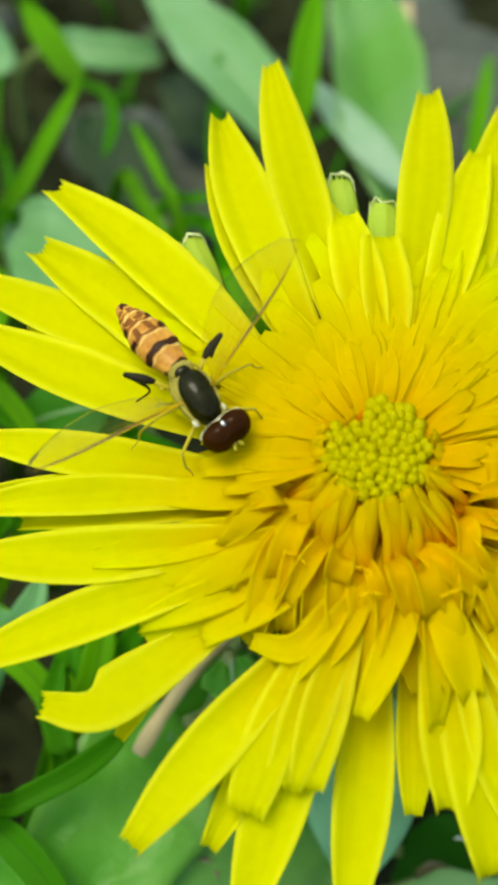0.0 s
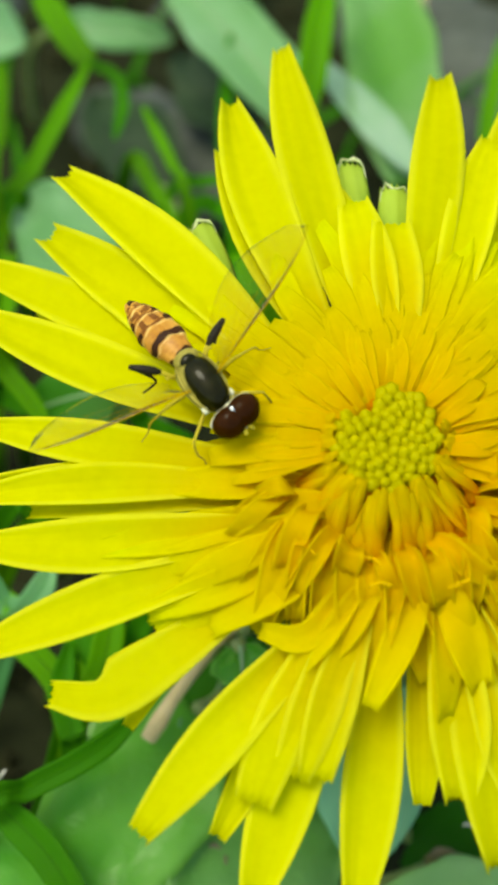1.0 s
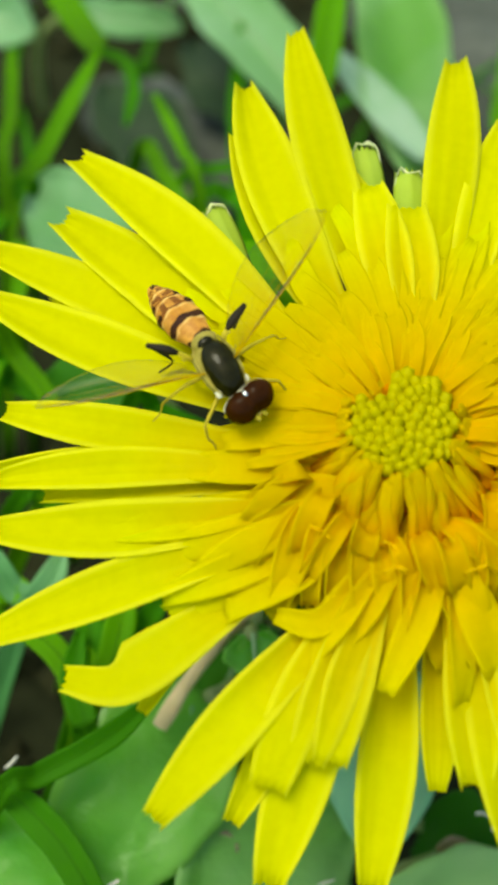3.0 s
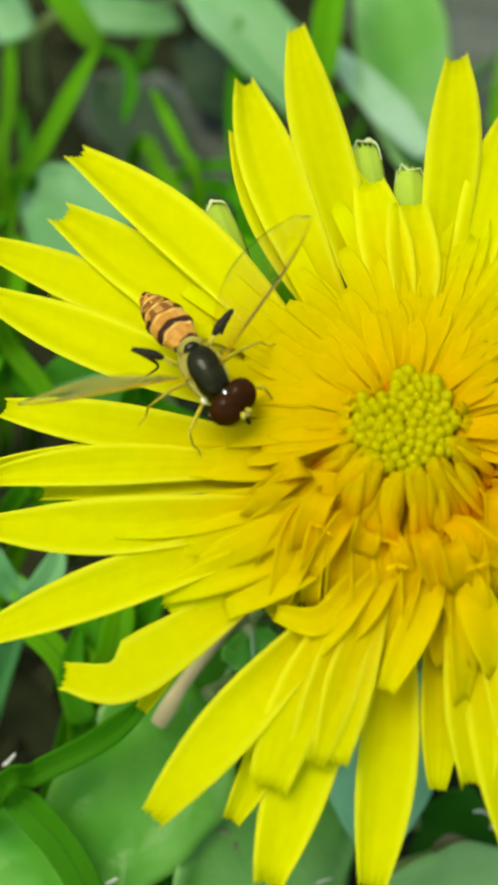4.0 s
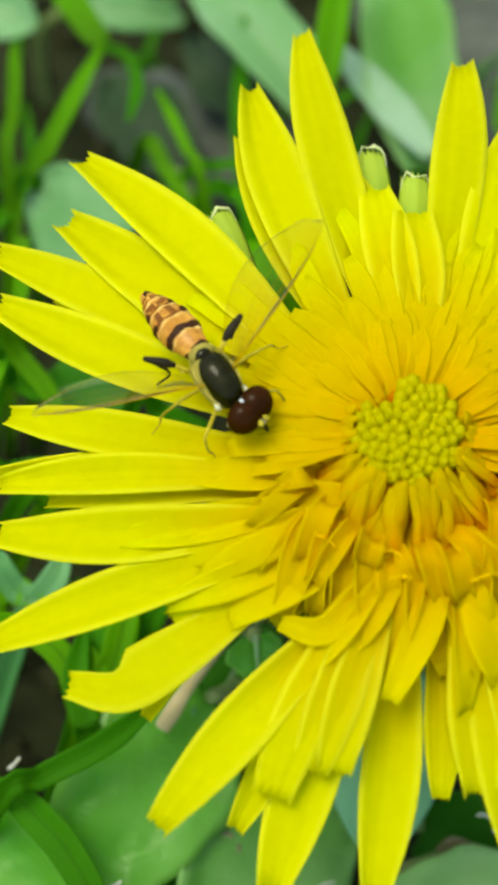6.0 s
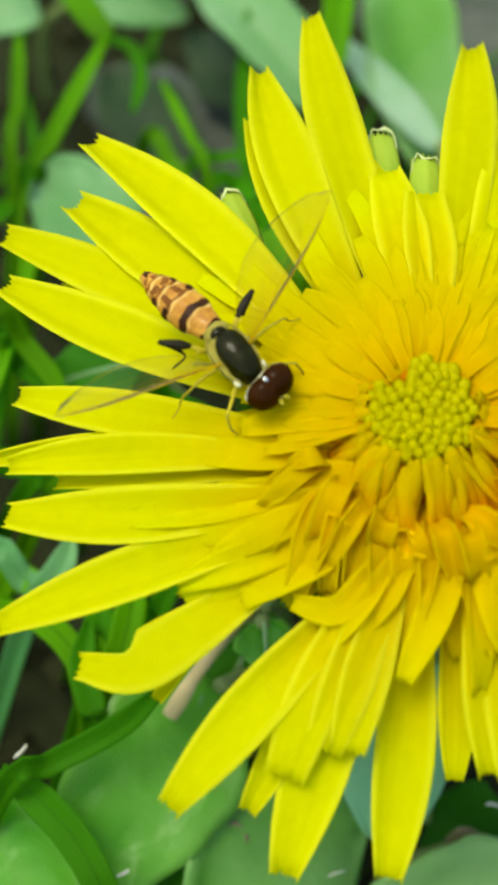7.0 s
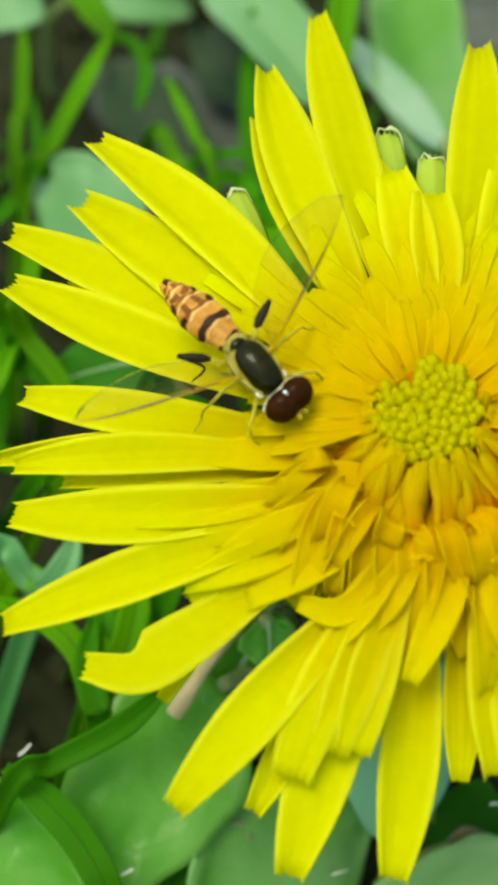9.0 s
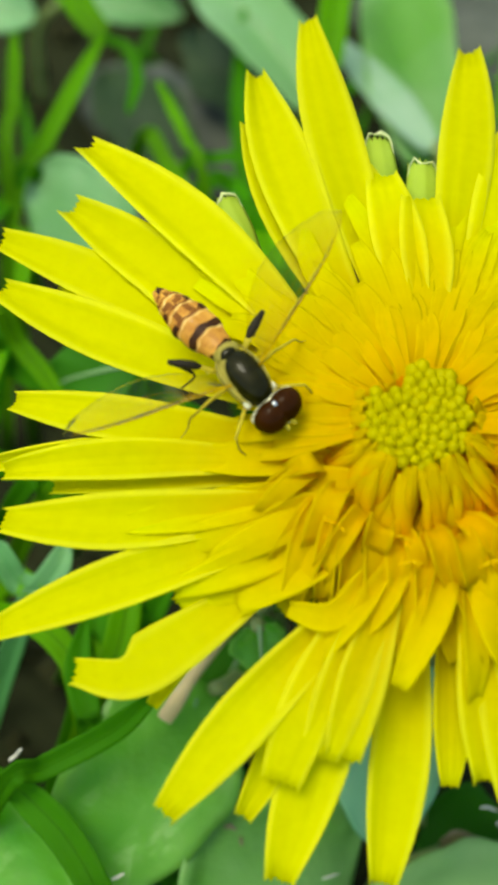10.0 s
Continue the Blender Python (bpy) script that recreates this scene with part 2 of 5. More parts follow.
def sheet(name, rows, thick, material, parent=None, label=""):
    """A thin closed blade from rows of points (root to tip), with its underside, edges and vein coordinates."""
    nr, nc = len(rows), len(rows[0])
    up = np.array(rows, float)
    d1 = np.gradient(up, axis=0)
    d2 = np.gradient(up, axis=1)
    nor = np.cross(d2, d1)
    nor /= np.linalg.norm(nor, axis=2, keepdims=True) + 1e-12
    verts = np.concatenate([up.reshape(-1, 3), (up - nor * thick).reshape(-1, 3)]) * MM
    o, faces = nr * nc, []
    for i in range(nr - 1):
        for j in range(nc - 1):
            a, b, c, d = i * nc + j, i * nc + j + 1, (i + 1) * nc + j + 1, (i + 1) * nc + j
            faces += [(a, b, c, d), (o + d, o + c, o + b, o + a)]
    ring = [j for j in range(nc)] + [i * nc + nc - 1 for i in range(1, nr)]
    ring += [(nr - 1) * nc + j for j in range(nc - 2, -1, -1)] + [i * nc for i in range(nr - 2, 0, -1)]
    for a, b in zip(ring, ring[1:] + ring[:1]):
        faces.append((b, a, o + a, o + b))
    me = bpy.data.meshes.new(name)
    me.from_pydata(verts.tolist(), [], faces)
    along = np.tile(np.repeat(np.linspace(0, 1, nr), nc), 2)
    across = np.tile(np.tile(np.linspace(0, 1, nc), nr), 2)
    me.attributes.new("along", "FLOAT", "POINT").data.foreach_set("value", along.astype(np.float32))
    me.attributes.new("across", "FLOAT", "POINT").data.foreach_set("value", across.astype(np.float32))
    me.polygons.foreach_set("use_smooth", np.ones(len(faces), bool))
    me.materials.append(material)
    me.update()
    ob = new(name, me)
    ob.parent = parent
    return tagged(ob, label) if label else ob


def spline(points, n):
    """n points on a smooth curve through the given ones."""
    p = np.array(points, float)
    p = np.concatenate([[2 * p[0] - p[1]], p, [2 * p[-1] - p[-2]]])
    out = []
    for s in np.linspace(0, len(p) - 3 - 1e-6, n):
        i = int(s)
        u = s - i
        a, b, c, d = p[i], p[i + 1], p[i + 2], p[i + 3]
        out.append(0.5 * (2 * b + (c - a) * u + (2 * a - 5 * b + 4 * c - d) * u**2 + (3 * b - a - 3 * c + d) * u**3))
    return np.array(out)


def tube(bm, points, radii, sides=8):
    """A round limb along points (mm) with the radius at each."""
    pts = np.array(points, float)
    tang = np.gradient(pts, axis=0)
    ref = np.array([0.31, 0.52, 0.79])
    rings = []
    for p, t, r in zip(pts, tang, radii):
        t = t / (np.linalg.norm(t) + 1e-12)
        a = np.cross(t, ref)
        a /= np.linalg.norm(a) + 1e-12
        b = np.cross(t, a)
        rings.append([bm.verts.new((p + r * (math.cos(k) * a + math.sin(k) * b)) * MM) for k in np.linspace(0, math.tau, sides, endpoint=False)])
    for u, v in zip(rings, rings[1:]):
        for k in range(sides):
            bm.faces.new((u[k], u[(k + 1) % sides], v[(k + 1) % sides], v[k]))
    bm.faces.new(rings[0][::-1])
    bm.faces.new(rings[-1])
    return bm


def ball(bm, centre, size, turn=None, u=20, v=14, shape=None):
    """An ellipsoid (mm), its points passed through shape."""
    made = bmesh.ops.create_uvsphere(bm, u_segments=u, v_segments=v, radius=1.0)["verts"]
    for vert in made:
        c = Vector(vert.co)
        if shape:
            c = Vector(shape(c))
        c = Vector((c.x * size[0], c.y * size[1], c.z * size[2]))
        if turn:
            c = turn @ c
        vert.co = (c + Vector(centre)) * MM
    return bm


# ---- ground ----
def ground_height(x, y):
    """Metres."""
    near = math.exp(-((x * x + (y - 0.02) ** 2) / 0.5))
    p = Vector((x, y, 0))
    return near * (0.0022 * noise.noise(p * 90) + 0.0011 * noise.noise(p * 260 + Vector((3, 1, 7)))) + (1 - near) * 0.03 * noise.noise(p * 0.7)


def make_ground():
    bm = bmesh.new()
    rings, seg, cx, cy = [], 110, 0.0, 0.018
    mid = bm.verts.new((cx, cy, ground_height(cx, cy)))
    for k in range(156):
        r = 0.0012 * 1.085**k
        rings.append([bm.verts.new((cx + r * math.cos(a), cy + r * math.sin(a), ground_height(cx + r * math.cos(a), cy + r * math.sin(a)))) for a in np.linspace(0, math.tau, seg, endpoint=False)])
    for k in range(seg):
        bm.faces.new((mid, rings[0][k], rings[0][(k + 1) % seg]))
    for u, v in zip(rings, rings[1:]):
        for k in range(seg):
            bm.faces.new((u[k], v[k], v[(k + 1) % seg], u[(k + 1) % seg]))
    tagged(part("ground", bm, soil), "dark moist humus soil between the plants", "ground", kind="structure")


make_ground()


# ---- the dandelion ----
HEAD = pose(0.005878, -0.000753, 0.029473, 15, 0, 0)
dandelion = empty("dandelion", HEAD, "fully open yellow dandelion flower head on a short green stalk", "flower")


def curved(*points):
    """A smooth path through points, as a function of 0 to 1."""
    line = spline(points, 41)

    def at(t):
        s = min(max(t, 0.0), 1.0) * 40
        i = min(int(s), 39)
        return line[i] + (line[i + 1] - line[i]) * (s - i + (t - min(max(t, 0.0), 1.0)) * 40)

    return at


def blade_width(t, full, base=0.42, tip=0.5):
    if t < 0.62:
        s = t / 0.62
        return full * (base + (1 - base) * s * s * (3 - 2 * s))
    return full * (1 - (1 - tip) * ((t - 0.62) / 0.38) ** 1.9)


def ligule(tip, root, width, arch, bend, roll, material=None, name="ray_floret", cup=0.10, nr=15, nc=11, rng=random.Random(5), base=0.5, narrow=0.44, teeth=0.032, path=None, thick=0.055, pinch=0.0):
    """A strap-shaped floret in the flower's space (mm): from root to tip, five-toothed at the end, lightly cupped and ribbed."""
    a, b = np.array(root, float), np.array(tip, float)
    chord = b - a
    flat = np.array([chord[0], chord[1], 0.0])
    flat /= np.linalg.norm(flat) + 1e-9
    side0 = np.array([-flat[1], flat[0], 0.0])
    mid = a + 0.5 * chord + np.array([0, 0, 2 * arch]) + side0 * 2 * bend
    rows = []
    phase, amp = rng.uniform(0, 6.28), rng.uniform(0.03, 0.085) * width
    skew, curl = rng.uniform(-0.05, 0.05), rng.uniform(-0.05, 0.10)
    for i in range(nr):
        t = i / (nr - 1)
        if path:
            p = path(t)
            tan = path(t + 0.02) - path(t - 0.02)
        else:
            p = (1 - t) ** 2 * a + 2 * t * (1 - t) * mid + t * t * b
            tan = 2 * (1 - t) * (mid - a) + 2 * t * (b - mid)
        tan /= np.linalg.norm(tan) + 1e-9
        side = np.cross(np.array([0, 0, 1.0]), tan)
        side /= np.linalg.norm(side) + 1e-9
        nor = np.cross(tan, side)
        w = blade_width(t, width, base, narrow)
        ang = radians(roll) * (0.4 + 0.6 * t) + 0.10 * math.sin(phase + 3 * t)
        side, nor = side * math.cos(ang) + nor * math.sin(ang), nor * math.cos(ang) - side * math.sin(ang)
        row = []
        for j in range(nc):
            s = j / (nc - 1) * 2 - 1
            if s < 0:
                s *= 1 - pinch * min(1.0, max(0.0, (t - 0.66) / 0.10))
            h = cup * width * (s * s - 0.4) + 0.007 * width * math.cos(s * 9.4) * min(1, 3 * (1 - t) + 0.3)
            h += amp * math.sin(phase + 5 * t + 2.0 * s) + curl * width * max(0, t - 0.8) * 5 * 0.3
            q = p + side * (s * w / 2 + skew * w * t) + nor * h
            if i == nr - 1:
                q = q + tan * (teeth * width * (2.0 if j in (0, nc - 1) else 1.2) * (1 if j % 2 == 0 else -0.8) + rng.uniform(-0.03, 0.03) * width)
            row.append(q)
        rows.append(row)
    return sheet(name, rows, thick, material or petal, dandelion)


# outer florets, each at its own place
ligule((-4.03, 19.00, -0.50), (-0.58, 4.04, 0.20), 2.22, 0.50, 0.40, 0, narrow=0.30)
ligule((-1.42, 11.30, 0.55), (-0.35, 4.20, 1.20), 2.00, 0.15, -0.10, -4, narrow=0.60, teeth=0.03)
ligule((-2.75, 13.44, -1.00), (0.17, 4.31, 0.60), 2.24, 0.35, 0.12, 4, narrow=0.34)
ligule((-6.12, 16.52, -0.40), (-1.82, 3.96, 0.40), 2.42, 0.50, 0.48, 4, narrow=0.30)
ligule((2.30, 17.65, -0.50), (0.40, 4.40, 0.40), 2.16, 0.60, -0.24, 0, narrow=0.38)
ligule((1.14, 9.90, 0.04), (0.32, 3.95, 0.42), 1.80, 0.40, 0.00, 0)
ligule((4.20, 14.64, -0.30), (1.45, 4.36, 0.50), 2.00, 0.50, 0.12, 0)
ligule((5.96, 17.89, -1.60), (1.79, 4.09, 0.10), 2.08, 0.50, 0.00, 0)
ligule((-12.66, 13.30, -0.60), (-2.88, 2.56, 0.60), 2.36, 0.60, -0.44, 8)
ligule((-13.20, 10.88, -1.00), (-3.46, 2.72, 0.20), 2.36, 0.50, 0.00, -4)
ligule((-11.28, 8.92, -0.80), (-3.48, 2.38, 0.50), 2.20, 0.40, 0.00, 0)
ligule((-15.86, 9.67, -1.40), (-3.86, 2.62, -0.10), 2.00, 0.40, -0.32, 0)
ligule((-15.71, 7.54, -1.30), (-3.88, 1.94, 0.30), 2.20, 0.40, 0.28, 0)
ligule((-13.38, 7.98, -1.60), (-3.87, 2.19, 0.00), 1.80, 0.30, 0.00, 0)
ligule((-14.91, 2.81, -0.90), (-4.10, 0.71, 0.40), 1.76, 0.60, 0.28, 0)
ligule((-15.04, 0.03, -0.60), (-3.92, -0.17, 0.50), 1.52, 0.50, -0.24, -10)
ligule((-15.79, 0.59, -1.40), (-4.69, 0.64, 0.00), 1.20, 0.40, -0.12, -30)
ligule((-14.92, -1.82, -0.60), (-3.94, -1.24, 0.60), 2.12, 0.50, 0.52, 0)
ligule((-13.36, -0.36, -1.20), (-4.31, -0.49, 0.20), 1.28, 0.40, -0.20, 0)
ligule((-15.07, -5.67, -0.80), (-3.55, -2.00, 0.40), 1.96, 0.60, -0.08, 8)
ligule((-12.21, -7.00, -0.60), (-3.56, -3.06, 0.20), 2.12, 0.30, 0.00, 0, narrow=0.62, base=0.34, path=curved((-3.56, -3.06, 0.20), (-6.21, -4.57, 0.10), (-8.59, -6.19, -0.20), (-10.40, -7.19, -0.40), (-12.21, -7.00, -0.60)), nr=24, pinch=0.55)
ligule((-9.60, -8.10, -1.60), (-3.91, -2.55, -0.50), 1.04, 0.10, 0.00, 0, path=curved((-3.91, -2.55, -0.50), (-6.29, -4.57, -0.70), (-8.41, -6.22, -1.20), (-9.60, -8.10, -1.60)))
ligule((-9.08, -11.73, -0.90), (-1.84, -3.99, 0.30), 2.00, 0.50, -0.12, 0)
ligule((-6.45, -11.82, -1.50), (-2.00, -4.26, -0.20), 1.48, 0.30, 0.00, 0)
ligule((-5.22, -10.83, -0.40), (-2.05, -4.04, 0.50), 1.92, 0.40, -0.20, 0, narrow=0.70, cup=0.05)
ligule((-4.03, -9.99, -0.10), (-1.67, -3.89, 0.70), 1.84, 0.40, 0.00, 0, narrow=0.70, cup=0.05)
ligule((-3.25, -10.04, 0.00), (-1.20, -3.92, 0.80), 1.68, 0.40, -0.16, 0, narrow=0.70, cup=0.05)
ligule((-5.29, -13.83, -1.90), (-1.63, -4.68, -0.10), 2.24, 0.30, -0.28, 0)
ligule((-1.81, -13.88, -2.20), (-0.71, -3.65, -0.20), 2.08, 0.20, 0.16, 0)
ligule((0.52, -10.76, -1.70), (0.32, -4.41, -0.40), 1.36, 0.20, 0.20, 0)
ligule((1.66, -10.72, -0.70), (1.06, -3.99, 0.30), 2.16, 0.40, 0.28, 0)
ligule((2.96, -12.83, -1.10), (1.31, -3.71, 0.00), 2.24, 0.40, 0.24, 0)
ligule((4.41, -11.94, -1.00), (1.71, -3.33, 0.10), 2.24, 0.40, 0.00, 0)
ligule((-1.37, -7.86, 0.92), (0.55, -2.98, 1.01), 1.28, 0.70, 0.28, 10, material=petal_inner, teeth=0.04, narrow=0.47, cup=0.13, base=0.46, path=curved((0.55, -2.98, 1.01), (0.23, -4.42, 1.22), (-0.42, -5.86, 1.18), (-1.37, -7.86, 0.92)))
ligule((-4.98, -5.21, 0.63), (-1.55, -3.19, 0.67), 1.04, 0.50, 0.00, 0, material=petal_inner, teeth=0.04, narrow=0.54, cup=0.15, base=0.39, path=curved((-1.55, -3.19, 0.67), (-2.57, -4.64, 0.92), (-3.62, -5.56, 0.84), (-4.98, -5.21, 0.63)))
ligule((-8.87, -4.42, 0.13), (-2.77, -2.23, 0.50), 1.34, 0.50, 0.14, -20, material=petal_inner, teeth=0.04, narrow=0.47, cup=0.06, base=0.60)
ligule((-10.46, -2.10, 0.06), (-2.75, -0.81, 0.55), 1.44, 0.50, 0.14, 4, material=petal_inner, teeth=0.04, narrow=0.50, cup=0.21, base=0.43)
ligule((-8.98, -2.88, 0.21), (-2.77, -1.47, 0.67), 1.38, 0.50, 0.16, -17, material=petal_inner, teeth=0.04, narrow=0.50, cup=0.00, base=0.55)
ligule((-7.59, -3.63, 0.46), (-2.59, -1.70, 0.76), 1.21, 0.60, -0.14, -16, material=petal_inner, teeth=0.04, narrow=0.48, cup=0.01, base=0.57)
ligule((-8.08, 0.09, 0.34), (-2.74, -0.01, 0.63), 1.41, 0.50, 0.08, 4, material=petal_inner, teeth=0.04, narrow=0.56, cup=0.22, base=0.47)
ligule((-6.66, -4.95, 0.21), (-2.02, -2.87, 0.59), 1.51, 0.50, -0.08, 25, material=petal_inner, teeth=0.04, narrow=0.61, cup=0.03, base=0.46)
ligule((-8.62, -4.93, -0.30), (-2.77, -2.48, 0.34), 1.60, 0.40, -0.08, -24, material=petal_inner, teeth=0.04, narrow=0.52, cup=0.06, base=0.53)
ligule((-4.00, -6.72, 0.29), (-1.26, -3.10, 0.71), 1.41, 0.60, 0.02, 23, material=petal_inner, teeth=0.04, narrow=0.50, cup=0.20, base=0.51)
ligule((-2.86, -6.17, 0.46), (-0.90, -3.13, 0.84), 1.34, 0.60, 0.10, 8, material=petal_inner, teeth=0.04, narrow=0.54, cup=0.22, base=0.53)
ligule((1.17, -8.11, 0.13), (0.84, -3.49, 0.67), 1.18, 0.60, 0.20, -39, material=petal_inner, teeth=0.04, narrow=0.62, cup=0.16, base=0.42)
ligule((2.41, -7.11, 0.34), (1.24, -3.12, 0.76), 1.51, 0.60, -0.10, -6, material=petal_inner, teeth=0.04, narrow=0.56, cup=0.05, base=0.56)
ligule((1.89, -5.81, 0.55), (1.02, -3.15, 0.88), 1.18, 0.60, 0.00, 10, material=petal_inner, teeth=0.04, narrow=0.48, cup=0.02, base=0.57)
ligule((-5.11, -1.27, 0.71), (-2.00, -0.95, 0.97), 1.34, 0.50, -0.12, 4, material=petal_inner, teeth=0.04, narrow=0.49, cup=0.02, base=0.58)
ligule((-6.09, -2.37, 0.63), (-2.00, -1.33, 0.88), 1.34, 0.50, 0.02, -25, material=petal_inner, teeth=0.04, narrow=0.51, cup=0.10, base=0.41)
ligule((0.00, 10.30, 0.80), (0.10, 4.20, 1.30), 2.00, 0.15, -0.06, 6, narrow=0.74, teeth=0.03)
ligule((-6.26, 14.45, -0.80), (-1.70, 3.90, 0.10), 2.10, 0.40, 0.48, 0)

# the far half of the head, out of the camera's sight
far_side = random.Random(11)
for k in range(19):
    az = radians(-58 + k * 6.9 + far_side.uniform(-2, 2))
    r1 = far_side.uniform(13.2, 15.2)
    ligule((r1 * math.cos(az), r1 * math.sin(az), far_side.uniform(-1.8, -0.6)), (3.6 * math.cos(az), 3.6 * math.sin(az), 0.1 + 0.2 * (k % 3)), far_side.uniform(1.9, 2.2), 0.4, far_side.uniform(-0.3, 0.3), far_side.uniform(-8, 8))


CX, CY = -0.40, 1.15


def head_surface(r):
    """Height of the shallow domed head at the radius r (mm)."""
    return 2.1 * math.exp(-((r / 7.5) ** 2))


def strap(path, width, name="disc_floret", material=None, cup=0.1, twist=(0.0, 0.0), fold=0.0, base=0.7, tip=0.6, nr=13, nc=9, thick=0.04, teeth=0.04, rng=random.Random(3), wave=0.03):
    """A floret along path (mm): cup in turns of arc across it, twist in degrees at root and tip, fold closes the root into a tube."""
    rows = []
    ph = rng.uniform(0, 6.28)
    for i in range(nr):
        t = i / (nr - 1)
        p, tan = path(t), path(t + 0.02) - path(t - 0.02)
        tan /= np.linalg.norm(tan) + 1e-9
        side = np.cross(np.array([0, 0, 1.0]), tan)
        side /= np.linalg.norm(side) + 1e-9
        nor = np.cross(tan, side)
        ang = radians(twist[0] + (twist[1] - twist[0]) * t)
        side, nor = side * math.cos(ang) + nor * math.sin(ang), nor * math.cos(ang) - side * math.sin(ang)
        w = width * (base + (1 - base) * min(1, t / 0.6) ** 1.2) * (1 if t < 0.7 else 1 - (1 - tip) * ((t - 0.7) / 0.3) ** 1.8)
        arc = math.tau * (cup + fold * max(0.0, 1 - 1.5 * t))
        row = []
        for j in range(nc):
            s = j / (nc - 1) * 2 - 1
            if abs(arc) > 0.05:
                rad = w / arc
                x, h = rad * math.sin(s * arc / 2), rad * (1 - math.cos(s * arc / 2))
            else:
                x, h = s * w / 2, 0.0
            h += wave * width * math.sin(ph + 6 * t + 2.2 * s)
            q = p + side * x + nor * h
            if i == nr - 1:
                q = q + tan * (teeth * width * (1.4 if j in (0, nc - 1) else 0.8) * (1 if j % 2 == 0 else -0.6))
            row.append(q)
        rows.append(row)
    return sheet(name, rows, thick, material or petal_inner, dandelion)


def polar(az, r, w):
    return np.array([CX + r * math.cos(az), CY + r * math.sin(az), w])


def floret_ring(count, turn, r_root, r_tip, layer, width, seed, keep=lambda az: True, rise=0.25, tip=0.55):
    """A ring of open inner florets that lie along the dome, the tips settling on those below."""
    rng = random.Random(seed)
    for k in range(count):
        az = math.tau * (k + rng.uniform(-0.4, 0.4)) / count + turn
        r1, az0 = rng.uniform(*r_tip), az + rng.uniform(-0.10, 0.10)
        full, sway, up = width * rng.uniform(0.85, 1.2), rng.uniform(-0.06, 0.06), rise * rng.uniform(0.4, 1.2)
        twist, cup, bend = rng.uniform(-7, 7), rng.uniform(0.0, 0.07), rng.uniform(-0.12, 0.0)
        deg = math.degrees(az) % 360
        if not keep(deg):
            continue
        if 121 < deg < 134 or 164 < deg < 177:
            r1 = min(r1, rng.uniform(5.8, 6.8))
        if 107 < deg < 115 or 84 < deg < 89:
            r1 = min(r1, rng.uniform(5.3, 6.2))

        def path(t):
            r = r_root + (r1 - r_root) * t
            a = az0 + (az - az0) * t + sway * math.sin(3.14 * t)
            w = head_surface(r) + layer - 0.5 * (1 - t) ** 2 + up * math.sin(3.14 * min(1.0, max(0.0, t))) * 0.5 + bend * t**3
            return polar(a, r, w)

        strap(path, full, cup=cup, twist=(0.3 * twist, twist), base=0.6, tip=tip, thick=0.02, rng=rng)


def near(az):
    return 165 < az < 358


floret_ring(38, 0.10, 2.6, (9.0, 11.6), 0.00, 1.5, 21, keep=lambda az: az < 100 or az > 345, tip=0.5)
floret_ring(54, 0.02, 2.6, (7.6, 10.4), 0.03, 0.95, 22, keep=lambda az: az < 152 or az > 345, tip=0.5)
floret_ring(30, 0.02, 2.6, (6.2, 8.2), -0.90, 1.35, 29, keep=near, tip=0.66)
floret_ring(52, 0.13, 2.5, (6.0, 9.0), 0.05, 0.85, 23, keep=lambda az: az < 170 or az > 335, tip=0.5)
floret_ring(50, 0.07, 2.2, (4.9, 8.0), 0.07, 0.78, 24, keep=lambda az: az < 186 or az > 345, tip=0.5)
floret_ring(42, 0.19, 2.0, (3.9, 6.4), 0.09, 0.76, 25, keep=lambda az: az < 202 or az > 345, tip=0.55)
floret_ring(38, 0.05, 1.6, (3.4, 5.8), 0.10, 0.66, 26, keep=lambda az: az < 196 or az > 350, rise=0.25, tip=0.42)
floret_ring(30, 0.11, 1.8, (3.6, 5.2), -1.30, 0.90, 31, keep=near, tip=0.6)


def curled_floret(az, r0, r1, top, drop, width, cup, twist, sway, rng):
    """A young floret that rises from the head, opens out of its tube and bends over."""

    def path(t):
        u = max(0.0, t)
        r = r0 + (r1 - r0) * (0.25 * t + 0.75 * u * u)
        w = 0.2 + (top + head_surface(r) - 0.2) * math.sin(1.57 * min(1.0, 1.35 * u)) - drop * max(0.0, u - 0.5) ** 1.6 + min(0.0, t) * 2
        return polar(az + sway * u * u, r, w)

    strap(path, width, cup=cup, material=petal_young, twist=(0.3 * twist, twist), fold=0.12, base=0.62, tip=0.82, thick=0.045, teeth=0.07, rng=rng, wave=0.09)


curl_rng = random.Random(91)
for count, reach, top, width in ((14, (6.6, 8.2), (-0.3, 0.1), (1.0, 1.5)), (13, (5.6, 7.2), (0.0, 0.5), (0.8, 1.4)), (12, (4.6, 6.2), (0.2, 0.8), (0.7, 1.2))):
    for k in range(count):
        az = radians(200 + 152 * (k + curl_rng.uniform(0.1, 0.9)) / count)
        curled_floret(az, curl_rng.uniform(3.3, 4.1), curl_rng.uniform(*reach), curl_rng.uniform(*top), curl_rng.uniform(0.8, 3.6), curl_rng.uniform(*width), curl_rng.uniform(0.14, 0.40), curl_rng.uniform(-34, 34), curl_rng.uniform(-0.26, 0.26), curl_rng)


# the packed buds in the middle
BX, BY = -0.56, 1.30


